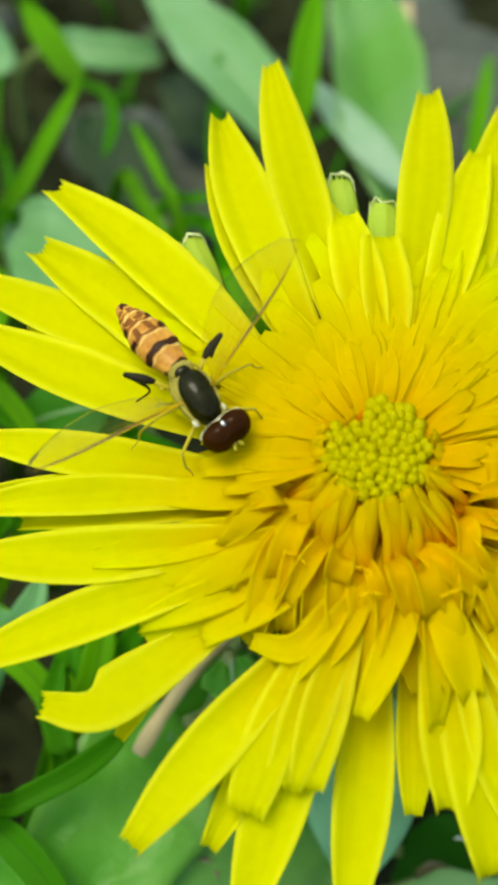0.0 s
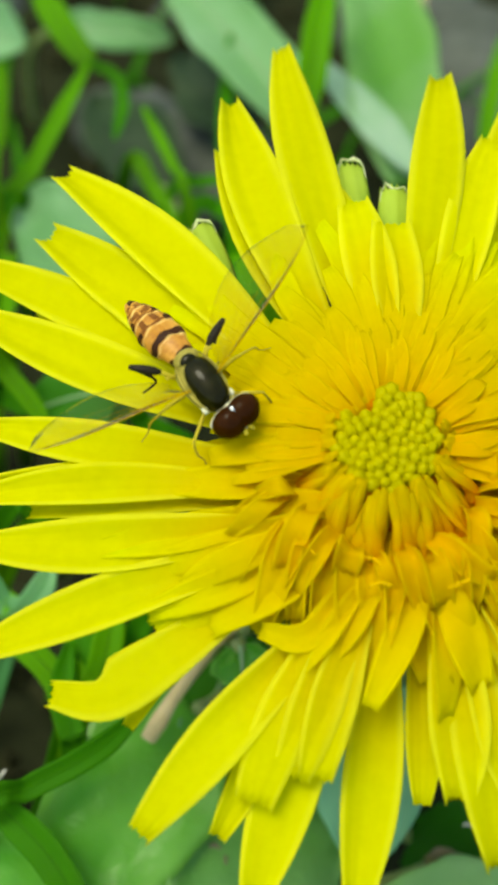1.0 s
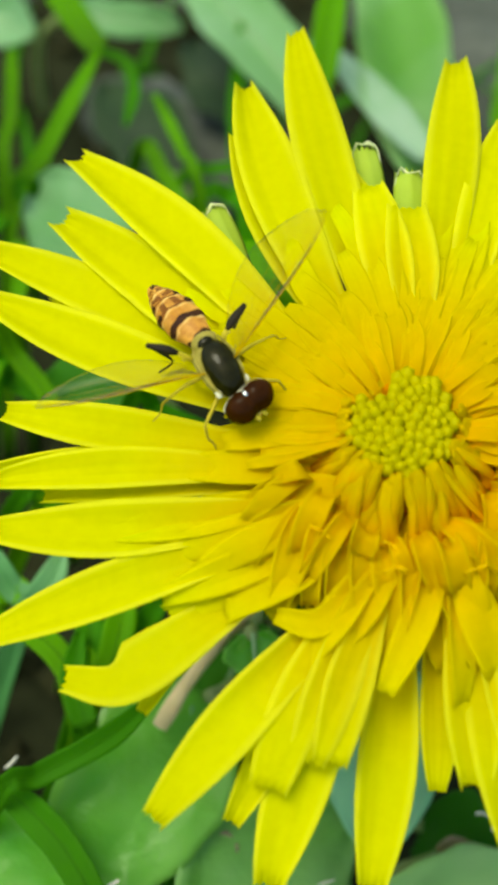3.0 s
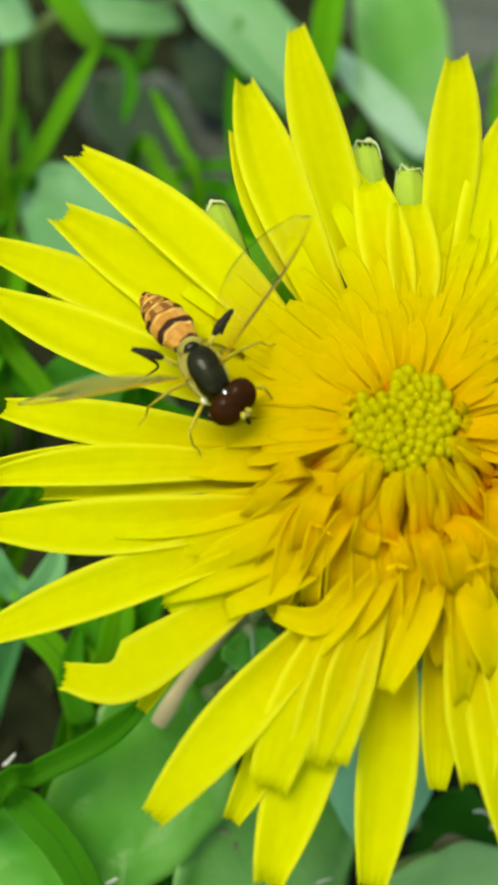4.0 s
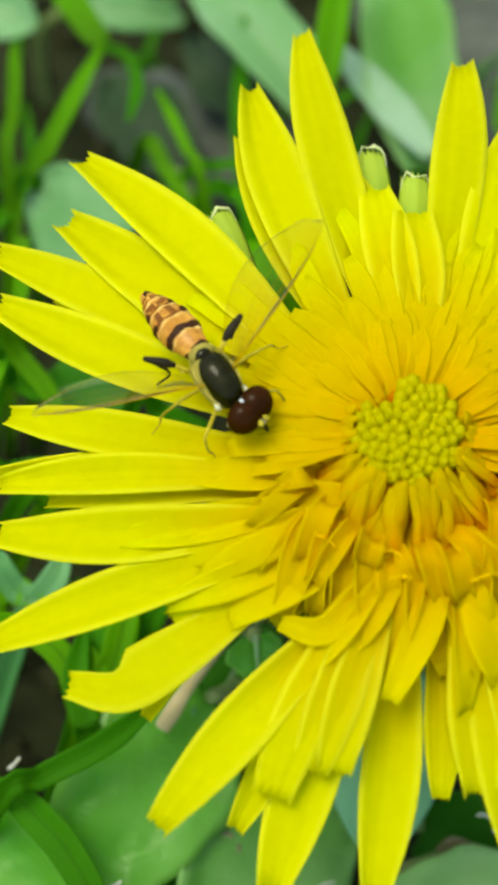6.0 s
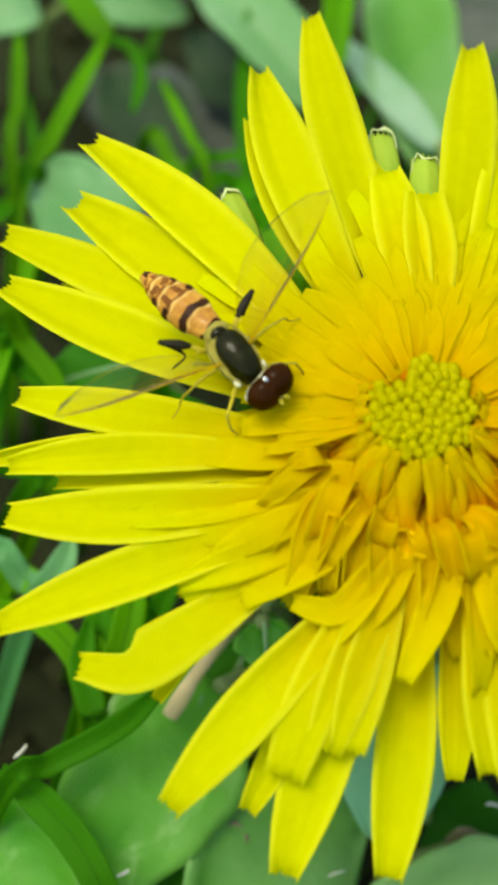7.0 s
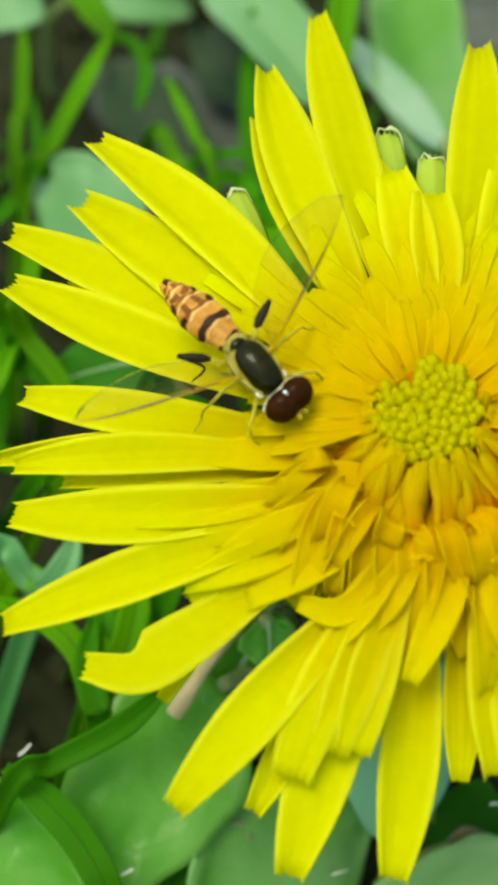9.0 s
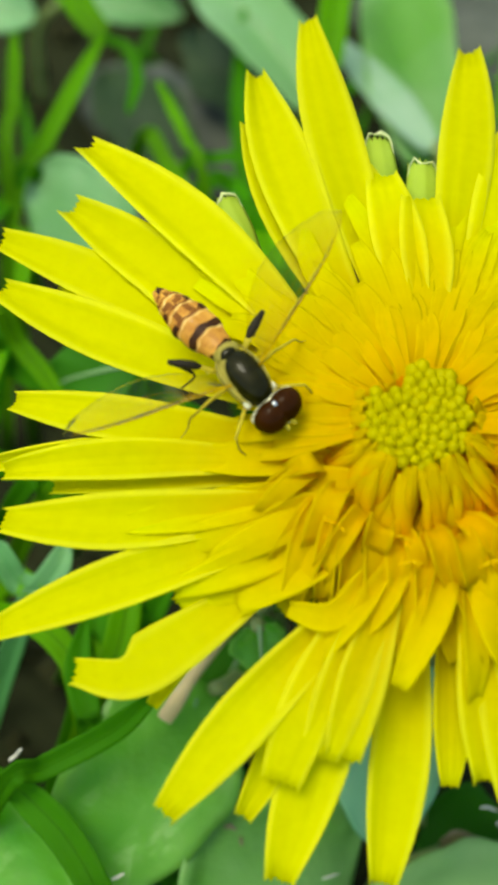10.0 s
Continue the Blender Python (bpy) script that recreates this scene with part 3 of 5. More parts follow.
def bud_floret(az, r, top, lean, thick, material, name):
    """An unopened floret: a slim club with a blunt, faintly lobed head."""
    rows = []
    for i in range(12):
        t = i / 11
        end = max(0.0, (t - 0.93) / 0.07)
        rr = thick * (0.62 + 0.38 * min(1, t * 1.3)) * math.sqrt(max(0.0004, 1 - end * end))
        w = -0.3 + (top + 0.3) * t
        out = r * (0.80 + 0.20 * t) + lean * t * t
        c = (BX + out * math.cos(az), BY + out * math.sin(az) - 0.34 * (1 - t), w)
        rows.append([(c[0] + rr * (1 + 0.09 * math.cos(5 * a + 7 * az)) * math.cos(a), c[1] + rr * (1 + 0.09 * math.cos(5 * a + 7 * az)) * math.sin(a), c[2]) for a in np.linspace(math.tau, 0, 13)])
    return sheet(name, rows, 0.02, material, dandelion)


bud_rng = random.Random(37)
order = list(range(92))
order[55], order[58] = order[58], order[55]
for k in order:
    r = 1.74 * math.sqrt((k + 0.5) / 92)
    az = k * 2.39996 + 0.9
    turned, wobble, girth = bud_rng.uniform(-0.07, 0.07), bud_rng.uniform(-0.09, 0.09), 0.185 + 0.05 * bud_rng.random()
    notch = 1.80 < az % math.tau < 2.45 and r > 1.05
    top = 2.45 - 0.10 * r * r + wobble + 0.16 * max(0.0, math.sin(az)) * r - 0.10 * max(0.0, -math.sin(az)) * r - (0.70 if notch else 0)
    bud_floret(az + turned, r, top, 0.03 + 0.06 * r, girth * (1.12 if r > 1.5 else 1.0), bud_side if notch else bud_tip, "bud_floret")


def closed_floret(az, rng, outer):
    """A floret about to open: a slim folded strap that leans against the buds, its back outwards."""
    top, foot = 2.3 - 0.4 * outer * rng.uniform(0.6, 1.2) - 0.25 * rng.random(), rng.uniform(0.2, 0.9)
    r_top, r_foot = 1.90 + 0.36 * outer + rng.uniform(-0.10, 0.10), 2.6 + 0.4 * outer + (1.2 + 0.4 * outer + rng.uniform(-0.3, 1.1)) * max(0.0, -math.sin(az)) ** 1.3 + rng.uniform(-0.1, 0.3)
    belly, tilt, width = rng.uniform(0.05, 0.40), rng.uniform(-0.34, 0.34), 0.42 + 0.55 * rng.random() ** 1.6

    def path(t):
        r = r_foot + (r_top - r_foot) * t + belly * math.sin(3.14 * t)
        a = az + tilt * (1 - t)
        return np.array([BX + r * math.cos(a), BY + r * math.sin(a), foot + (top - foot) * t])

    strap(path, width, "closed_floret", bud_side, cup=rng.uniform(0.26, 0.42), twist=(180 + rng.uniform(-16, 16), 180 + rng.uniform(-10, 10)), base=0.75, tip=0.34, nr=12, nc=9, thick=0.05, teeth=0.0, rng=rng, wave=0.02)


for k in range(24):
    closed_floret(radians(158 + 224 * (k + bud_rng.uniform(0.0, 1.0)) / 24), bud_rng, 0)
for k in range(23):
    closed_floret(radians(158 + 224 * (k + bud_rng.uniform(0.0, 1.0)) / 23), bud_rng, bud_rng.uniform(0.3, 0.9))
for k in range(17):
    closed_floret(radians(165 + 215 * (k + bud_rng.uniform(0.0, 1.0)) / 17), bud_rng, bud_rng.uniform(1.0, 1.8))

bm = bmesh.new()
tube(bm, [(BX, BY - 0.34 * (1 - s), -0.8 + 2.2 * s) for s in np.linspace(0, 1, 7)], (3.2, 3.0, 2.8, 2.6, 2.4, 2.2, 1.5), 24)
part("floret_core", bm, bud_side, dandelion, "orange-yellow packed unopened florets")


def style(az, r, w, lean, rng):
    """A slender style with two curled arms."""
    bm = bmesh.new()
    foot = polar(az, r, w - 0.8)
    top = polar(az, r + lean, w + 0.75)
    tube(bm, spline([foot, 0.6 * foot + 0.4 * top + np.array([0, 0, 0.2]), top], 7), np.linspace(0.06, 0.045, 7), 6)
    for s in (-1, 1):
        a = az + s * 1.3 + rng.uniform(-0.4, 0.4)
        d = np.array([math.cos(a), math.sin(a), 0])
        tube(bm, spline([top, top + 0.26 * d + (0, 0, 0.12), top + 0.42 * d + (0, 0, 0.0), top + 0.36 * d + (0, 0, -0.2)], 8), np.linspace(0.05, 0.03, 8), 6)
    part("style", bm, style_yellow, dandelion)


style_rng = random.Random(41)
style(radians(259), 4.15, 1.15, 0.1, style_rng)
for k in range(3):
    r = style_rng.uniform(4.2, 5.4)
    style(radians(222 + 36 * k) + style_rng.uniform(-0.2, 0.2), r, head_surface(r) - 0.2, style_rng.uniform(0.2, 0.6), style_rng)


def underside():
    bm = bmesh.new()
    ball(bm, (0, 0, -2.2), (3.4, 3.4, 1.9), u=28)
    part("receptacle", bm, bract_green, dandelion, "green rounded receptacle")
    bm = bmesh.new()
    ball(bm, (-0.3, 0.6, -0.9), (4.0, 4.0, 1.7), u=28)
    part("floret_bed", bm, bud_side, dandelion, "orange-yellow bases of the packed florets")
    rng = random.Random(51)
    for k in range(18):
        az = math.tau * k / 18
        c, s = math.cos(az), math.sin(az)
        rows = []
        for i in range(9):
            t = i / 8
            rad, w = 2.6 + 4.2 * t + 1.2 * math.sin(3 * t), -2.9 + 1.5 * t - 1.6 * t * t
            wd = 0.85 * (1 - t**2.2) + 0.08
            rows.append([(rad * c - s * q * wd, rad * s + c * q * wd, w + 0.1 * q * q) for q in (-1, -0.5, 0, 0.5, 1)])
        sheet("bract", rows, 0.12, bract_green, dandelion)
    for k in range(16):
        az = math.tau * (k + 0.5) / 16
        c, s = math.cos(az), math.sin(az)
        rows = []
        for i in range(9):
            t = i / 8
            rad, w = 1.6 + 2.2 * math.sin(2.2 * t), -3.0 - 3.4 * t
            wd = 0.7 * (1 - t**2.2) + 0.06
            rows.append([(rad * c - s * q * wd, rad * s + c * q * wd, w) for q in (-1, -0.5, 0, 0.5, 1)])
        sheet("bract", rows, 0.12, bract_green, dandelion)
    bm = bmesh.new()
    foot = HEAD.inverted() @ Vector((0.0085, 0.003, -0.001)) * 1000
    tube(bm, spline([(0, 0, -2.0), (0.2, 0.4, -9), (0.8, 0.9, -19), tuple(foot)], 24), np.linspace(1.5, 1.9, 24), 18)
    part("stalk", bm, stem_green, dandelion, "hollow pale green flower stalk")


underside()


def green_tip(tip, root, width, roll):
    """A half-rolled outer floret that shows its greenish back and a pale frayed rim."""
    ob = ligule(tip, root, width, 0.3, 0.0, roll, petal_back, "green_backed_floret", cup=-0.28, base=0.8, narrow=0.86, teeth=0.16, rng=random.Random(int(width * 700)))
    ob["label"] = "half-rolled floret, greenish back, pale frayed rim"
    a, b = np.array(tip, float), np.array(root, float)
    d = (a - b) / np.linalg.norm(a - b)
    side = np.array([-d[1], d[0], 0.0])
    bm = bmesh.new()
    rng = random.Random(int(width * 1000))
    edge = [(-0.46, -1.3), (-0.47, -0.9), (-0.46, -0.5), (-0.44, -0.14), (-0.32, 0.04), (-0.1, 0.06), (0.08, 0.0), (0.28, 0.06), (0.43, -0.12), (0.46, -0.5), (0.47, -0.9), (0.46, -1.3)]
    pts = [a + side * width * x + d * (width * y + 0.18 * rng.uniform(-1, 1) * (abs(x) < 0.42)) + np.array([0, 0, 0.20 * (1 - 4 * x * x) + 0.02]) for x, y in edge]
    tube(bm, pts, [0.012 + 0.016 * rng.random() + ((0.015 + 0.07 * rng.random() ** 2) if abs(x) < 0.36 else 0) for x, y in edge], 6)
    part("frayed_rim", bm, petal_rim, ob)


green_tip((-1.34, 13.89, -0.90), (-1.04, 10.02, -0.60), 1.16, 0)
green_tip((0.33, 12.59, -0.60), (0.10, 8.84, -0.20), 1.20, 0)
green_tip((-7.26, 11.39, -1.20), (-5.90, 7.77, -0.90), 1.00, 0)

# ---- plants round it ----
def grass_blade(material, width, *points):
    """A grass blade through points (mm), folded along its midrib, tapering to the tip."""
    line = spline(points, 22)
    rng = random.Random(int(abs(points[1][0] * 31 + points[1][1] * 17) * 10))
    rows = []
    tang = np.gradient(line, axis=0)
    for i, (p, t) in enumerate(zip(line, tang)):
        s = i / 21
        t = t / np.linalg.norm(t)
        side = np.cross(t, np.array([0.1, -0.57, 0.82]))
        side /= np.linalg.norm(side) + 1e-9
        nor = np.cross(side, t)
        w = width * (0.75 + 0.25 * math.sin(2.4 * s)) * (1 if s < 0.72 else max(0.30, 1 - 0.7 * ((s - 0.72) / 0.28) ** 1.6))
        rows.append([p + side * w * q / 2 + nor * (0.16 * width * abs(q) ** 1.4) for q in (-1, -0.66, -0.33, 0, 0.33, 0.66, 1)])
    label = {"grass_fresh": "fresh bright green grass blade standing in the soil", "grass_dark": "dark green grass blade in the shade of the flower", "grass_bluish": "bluish green grass blade with a waxy bloom"}[material.name]
    blade = tagged(sheet("grass_blade", rows, 0.06, material), label, "grass blade", "grass blades round the flower")
    bm = bmesh.new()
    tube(bm, [r[3] for r in rows], np.linspace(0.05, 0.02, 22) * min(1.2, width), 6)
    part("midrib", bm, material, blade)
    return blade


def broad_leaf(material, base, tip, width, fold, facing=(0.0, -0.5, 0.86), wave=0.08, rib=1.0):
    """A broad leaf from base to tip (mm) with a raised midrib and a stalk down to the ground."""
    a, b = np.array(base, float), np.array(tip, float)
    t = (b - a) / np.linalg.norm(b - a)
    size = np.linalg.norm(b - a)
    side = np.cross(t, np.array(facing))
    side /= np.linalg.norm(side)
    nor = np.cross(side, t)
    rng = random.Random(int(abs(base[0] * 13 + base[1] * 7 + tip[0]) * 10))
    ph = [rng.uniform(0, 6.28) for _ in range(4)]
    rows, spine = [], []
    for i in range(26):
        s = i / 25
        p = a + t * size * s - nor * 0.10 * size * (s - 0.4) ** 2 * 2 + side * 0.03 * size * math.sin(2.6 * s + ph[0])
        w = 0.5 * width * (math.sin(math.pi * min(1, 0.06 + 0.94 * s) ** 0.8) ** 0.62) + 0.02 * width
        row = []
        for q in np.linspace(-1, 1, 15):
            edge = 1 + 0.07 * math.sin(9 * s + ph[1] + (2 if q > 0 else 0)) + 0.03 * math.sin(23 * s + ph[2])
            h = fold * width * abs(q) ** 1.3 + wave * width * q * math.sin(7 * s + ph[3]) * abs(q) - 0.02 * width * math.cos(3.14 * 6 * (s - 0.35 * abs(q))) * abs(q)
            row.append(p + side * w * q * edge + nor * h)
        rows.append(row)
        spine.append(p + nor * 0.05)
    text = "near-black leaf, deep shade over the soil put into its colour" if material is shade_dark else "dry curled brown dead leaf lying on the soil" if material is dead_brown else "pale bluish green leaf close under the petals" if material is teal else "pale sage green broad leaf with a whitish edge" if material in (sage, sage_far) else "pale leaf strip standing in for the sky sheen along a leaf" if material is leaf_sheen else "soft green broad leaf low under the flower" if material is soft else "dark green broad leaf in the shade of the flower" if material is gloomy else "pale bluish green broad leaf with a light midrib" if material is pale else "glossy mid-green broad leaf lying low over the soil"
    leaf = tagged(sheet("broad_leaf", rows, 0.14, material), text, "leaf", "broad leaves in the grass")
    bm = bmesh.new()
    foot = a - t * 3 - np.array([0, 0, a[2]])
    foot[2] = -0.4
    tube(bm, spline([foot, (foot + a) / 2 + np.array([0, 0, 0.22 * a[2]]) - t, a], 10), np.full(10, 0.35), 8)
    part("leaf_stalk", bm, stem_green, leaf)
    bm = bmesh.new()
    tube(bm, [q - nor * 0.03 * rib for q in spine], np.linspace(0.07 + 0.05 * rib, 0.04, len(spine)), 8)
    if rib > 0.5:
        part("midrib", bm, midrib_pale, leaf, "raised midrib")
    else:
        bm.free()
    return leaf


grass_blade(fresh, 0.95, (-15.1, 19.8, -0.3), (-13.3, 25.5, 14.9), (-11.7, 30.3, 15.8), (-10.3, 33.4, 16.8), (-8.9, 36.5, 17.7))
grass_blade(fresh, 1.70, (-8.9, 36.5, 17.7), (-10.3, 39.4, 17.3), (-12.8, 44.4, 17.2))
grass_blade(dark, 0.70, (-8.9, 36.5, 17.7), (-7.4, 36.0, 17.3), (-6.8, 33.8, 17.1), (-7.2, 31.4, 16.6))
grass_blade(fresh, 0.62, (-0.7, 20.2, -0.3), (-2.8, 25.8, 16.4), (-3.8, 28.7, 17.1), (-4.7, 30.9, 17.4), (-5.5, 32.1, 18.3))
grass_blade(dark, 0.60, (-10.0, 26.7, -0.3), (-4.5, 29.1, 13.8), (-2.3, 30.1, 14.5), (-0.0, 30.2, 14.5))
grass_blade(fresh, 0.75, (-13.5, 20.5, -0.3), (-13.4, 26.5, 16.8), (-13.3, 30.2, 18.2), (-13.2, 32.2, 19.6), (-13.3, 33.4, 20.4))
grass_blade(dark, 1.00, (-0.2, 20.8, -0.3), (-0.5, 26.7, 12.1), (-0.9, 32.8, 11.5), (-1.1, 37.7, 12.4), (-0.8, 43.5, 14.1))
grass_blade(fresh, 1.70, (2.0, 24.9, -0.3), (3.2, 30.7, 17.3), (3.9, 34.1, 18.5), (4.4, 37.5, 19.6), (5.2, 42.1, 20.4))
grass_blade(fresh, 1.20, (2.9, 6.9, -0.3), (1.5, 12.7, 21.8), (0.8, 15.7, 21.5), (0.2, 18.4, 20.9), (-0.0, 20.7, 20.1))
grass_blade(dark, 0.90, (-7.7, 32.0, -0.3), (-11.9, 27.7, 15.2), (-13.6, 25.9, 15.2), (-14.9, 24.0, 15.0))
grass_blade(fresh, 1.00, (14.2, 25.6, -0.3), (14.4, 31.6, 13.1), (14.5, 35.0, 13.0), (15.4, 39.4, 13.6), (16.2, 43.2, 13.9))
grass_blade(fresh, 0.90, (-16.7, 18.2, -0.3), (-12.4, 14.0, 20.3), (-11.1, 12.7, 19.4), (-9.8, 11.4, 18.5), (-8.7, 9.7, 17.3))
grass_blade(dark, 0.90, (-16.1, 19.0, -0.3), (-12.5, 14.2, 18.0), (-11.7, 13.1, 17.2), (-10.2, 11.6, 17.4))
grass_blade(dark, 0.80, (-10.7, 12.7, -0.3), (-5.4, 10.0, 19.9), (-4.4, 9.5, 19.5), (-2.0, 8.3, 19.9))
grass_blade(fresh, 1.40, (-10.8, -6.0, -0.3), (-7.1, -1.7, 12.9), (-6.2, -0.8, 14.8), (-5.8, 0.7, 15.8), (-5.7, 2.4, 15.8))
grass_blade(fresh, 1.20, (-6.0, -8.3, -0.3), (-7.7, -2.6, 13.5), (-8.2, -1.0, 14.7), (-9.7, 0.3, 15.5), (-11.9, 0.9, 16.0))
grass_blade(dark, 1.30, (-11.5, -6.1, -0.3), (-7.9, -1.9, 11.8), (-7.4, -0.5, 14.1), (-7.3, 0.9, 14.9), (-8.2, 3.1, 15.1))
grass_blade(dark, 1.10, (-5.8, -4.5, -0.3), (-4.9, 0.1, 13.0), (-4.7, 1.1, 14.9), (-3.8, 2.2, 15.7))
grass_blade(blue, 1.10, (-15.9, 8.5, -0.3), (-12.1, 3.9, 15.7), (-10.6, 2.2, 15.7), (-9.3, 2.1, 15.6), (-9.0, 3.3, 16.4))
grass_blade(fresh, 1.30, (-18.0, 0.0, -0.3), (-12.3, 1.8, 14.2), (-10.9, 2.3, 15.7), (-9.6, 1.8, 15.4))
grass_blade(dark, 1.45, (-2.8, -16.6, -0.3), (-6.1, -11.6, 13.3), (-7.6, -9.2, 14.4), (-9.1, -7.7, 14.9), (-10.8, -6.4, 15.2))
grass_blade(dark, 1.05, (-16.1, -10.0, -0.3), (-10.6, -7.5, 15.5), (-8.8, -6.6, 16.1), (-6.7, -5.6, 16.5), (-5.3, -4.6, 16.6), (-4.2, -3.4, 16.7))
grass_blade(dark, 1.20, (-5.7, -10.2, -0.3), (-7.1, -4.4, 13.5), (-7.3, -3.4, 14.2), (-7.8, -1.6, 14.9), (-7.6, 0.3, 15.5))
grass_blade(dark, 1.00, (-17.1, 7.1, -0.3), (-11.1, 7.1, 15.4), (-9.3, 7.1, 15.4), (-6.4, 7.5, 15.7), (-4.8, 7.8, 15.9))
grass_blade(fresh, 0.80, (-13.6, 29.9, -0.3), (-12.6, 24.0, 15.0), (-12.2, 21.1, 15.5), (-12.3, 17.9, 15.7))
grass_blade(dark, 0.90, (-0.9, 26.7, -0.3), (-0.3, 20.7, 20.1), (-0.0, 18.0, 20.6), (1.0, 14.9, 20.9))
grass_blade(fresh, 0.90, (-9.4, 37.8, -0.3), (-6.6, 32.6, 13.7), (-5.1, 29.9, 14.3), (-3.5, 27.3, 13.7))
grass_blade(dark, 0.90, (-9.4, 27.0, -0.3), (-3.5, 28.3, 13.2), (-1.3, 28.8, 13.6), (-0.3, 27.1, 13.6))
grass_blade(fresh, 1.70, (-3.5, -9.6, -0.3), (-5.9, -4.1, 11.9), (-6.5, -2.7, 13.5), (-7.2, -1.4, 14.4), (-7.5, -0.1, 14.7))
grass_blade(dark, 1.50, (-14.7, 0.6, -0.3), (-13.7, 6.5, 13.8), (-13.1, 9.8, 16.1), (-12.6, 12.5, 18.0), (-12.0, 15.3, 18.7))
grass_blade(fresh, 1.00, (-16.1, 3.8, -0.3), (-13.6, 9.3, 17.0), (-12.8, 11.0, 18.2), (-12.0, 12.8, 18.8))
grass_blade(dark, 1.20, (-19.3, 5.9, -0.3), (-13.5, 7.5, 15.7), (-11.4, 8.1, 16.2), (-8.7, 8.6, 16.5))
grass_blade(fresh, 1.00, (-15.8, 4.7, -0.3), (-10.1, 6.6, 15.1), (-7.7, 7.3, 15.6), (-5.0, 7.6, 15.8))
grass_blade(blue, 1.20, (-15.3, -2.8, -0.3), (-10.8, 1.0, 13.6), (-9.8, 1.8, 15.4), (-8.9, 2.7, 16.3), (-8.5, 3.8, 16.8))
grass_blade(fresh, 0.90, (-10.7, 4.7, -0.3), (-8.1, -0.7, 13.6), (-7.0, -3.0, 13.3), (-6.5, -4.2, 12.4))
# pale strip set in front: the sheen of the leaf's lower half, as colour
broad_leaf(leaf_sheen, (10.0, 30.0, 15.9), (3.6, 39.8, 15.7), 1.9, 0.10, rib=0.1)
# shade between the plants behind the flower, put in as near-black leaves
broad_leaf(shade_dark, (-5.1, 37.2, 7.2), (-9.8, 45.4, 8.1), 5.2, 0.12, rib=0.1)
broad_leaf(shade_dark, (-0.0, 41.7, 7.9), (-4.3, 49.1, 8.3), 4.8, 0.12, rib=0.1)
broad_leaf(soft, (10.2, 30.2, 14.6), (6.8, 50.0, 15.8), 5.6, 0.16, rib=0.1)
broad_leaf(sage_far, (3.0, 35.6, 13.6), (-5.6, 52.0, 14.2), 4.4, 0.16, rib=1.6)
broad_leaf(pale, (-7.4, 22.1, 16.2), (-12.5, 28.2, 15.5), 5.2, 0.10, rib=0.1)
broad_leaf(pale, (-12.4, 49.1, 10.6), (-4.9, 48.0, 9.9), 2.6, 0.10)
broad_leaf(leafy, (-1.9, -2.0, 13.8), (-9.3, -11.6, 11.2), 6.7, 0.05, rib=0.1, wave=0.05)
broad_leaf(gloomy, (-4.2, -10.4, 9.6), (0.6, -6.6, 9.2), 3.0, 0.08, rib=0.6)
broad_leaf(teal, (6.4, -0.3, 12.7), (5.6, -7.7, 10.0), 5.4, 0.10)
broad_leaf(soft, (-2.7, -11.1, 10.0), (5.2, -5.1, 8.1), 7.2, 0.08, rib=0.1)
broad_leaf(dead_brown, (8.4, -7.2, 7.8), (10.4, -7.0, 8.0), 1.6, 0.20, rib=0.1)
broad_leaf(gloomy, (-0.8, -4.9, 9.5), (0.7, -7.3, 9.0), 3.2, 0.15, rib=0.1)
# a near-black leaf stands for the shaded cracks here
broad_leaf(shade_dark, (-3.5, -7.5, 10.1), (-0.5, -8.1, 8.4), 2.8, 0.15, rib=0.1)
broad_leaf(dead_brown, (-1.7, -7.2, 10.3), (-0.8, -7.7, 10.0), 1.0, 0.25, rib=0.1)
broad_leaf(dead_brown, (0.2, -4.4, 7.4), (1.6, -5.0, 7.0), 1.4, 0.20, rib=0.1)
broad_leaf(sage, (4.4, -11.0, 8.9), (13.2, -8.1, 7.9), 4.4, 0.08, rib=0.2)
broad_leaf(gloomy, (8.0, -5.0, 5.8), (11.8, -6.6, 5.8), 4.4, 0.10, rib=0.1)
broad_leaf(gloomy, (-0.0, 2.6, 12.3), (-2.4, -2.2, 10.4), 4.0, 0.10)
broad_leaf(pale, (-1.7, -1.9, 13.4), (-2.5, -3.6, 12.8), 1.4, 0.10, rib=0.1)
broad_leaf(leafy, (-12.7, -7.2, 12.8), (-7.6, -11.6, 10.9), 4.8, 0.10, rib=0.1)
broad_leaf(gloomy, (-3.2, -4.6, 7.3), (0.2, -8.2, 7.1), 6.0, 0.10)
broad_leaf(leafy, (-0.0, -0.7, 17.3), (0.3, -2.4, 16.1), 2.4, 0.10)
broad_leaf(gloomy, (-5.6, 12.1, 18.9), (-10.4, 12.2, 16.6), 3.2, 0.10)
broad_leaf(pale, (-18.4, 47.7, 12.1), (-14.4, 46.2, 11.1), 4.0, 0.10)


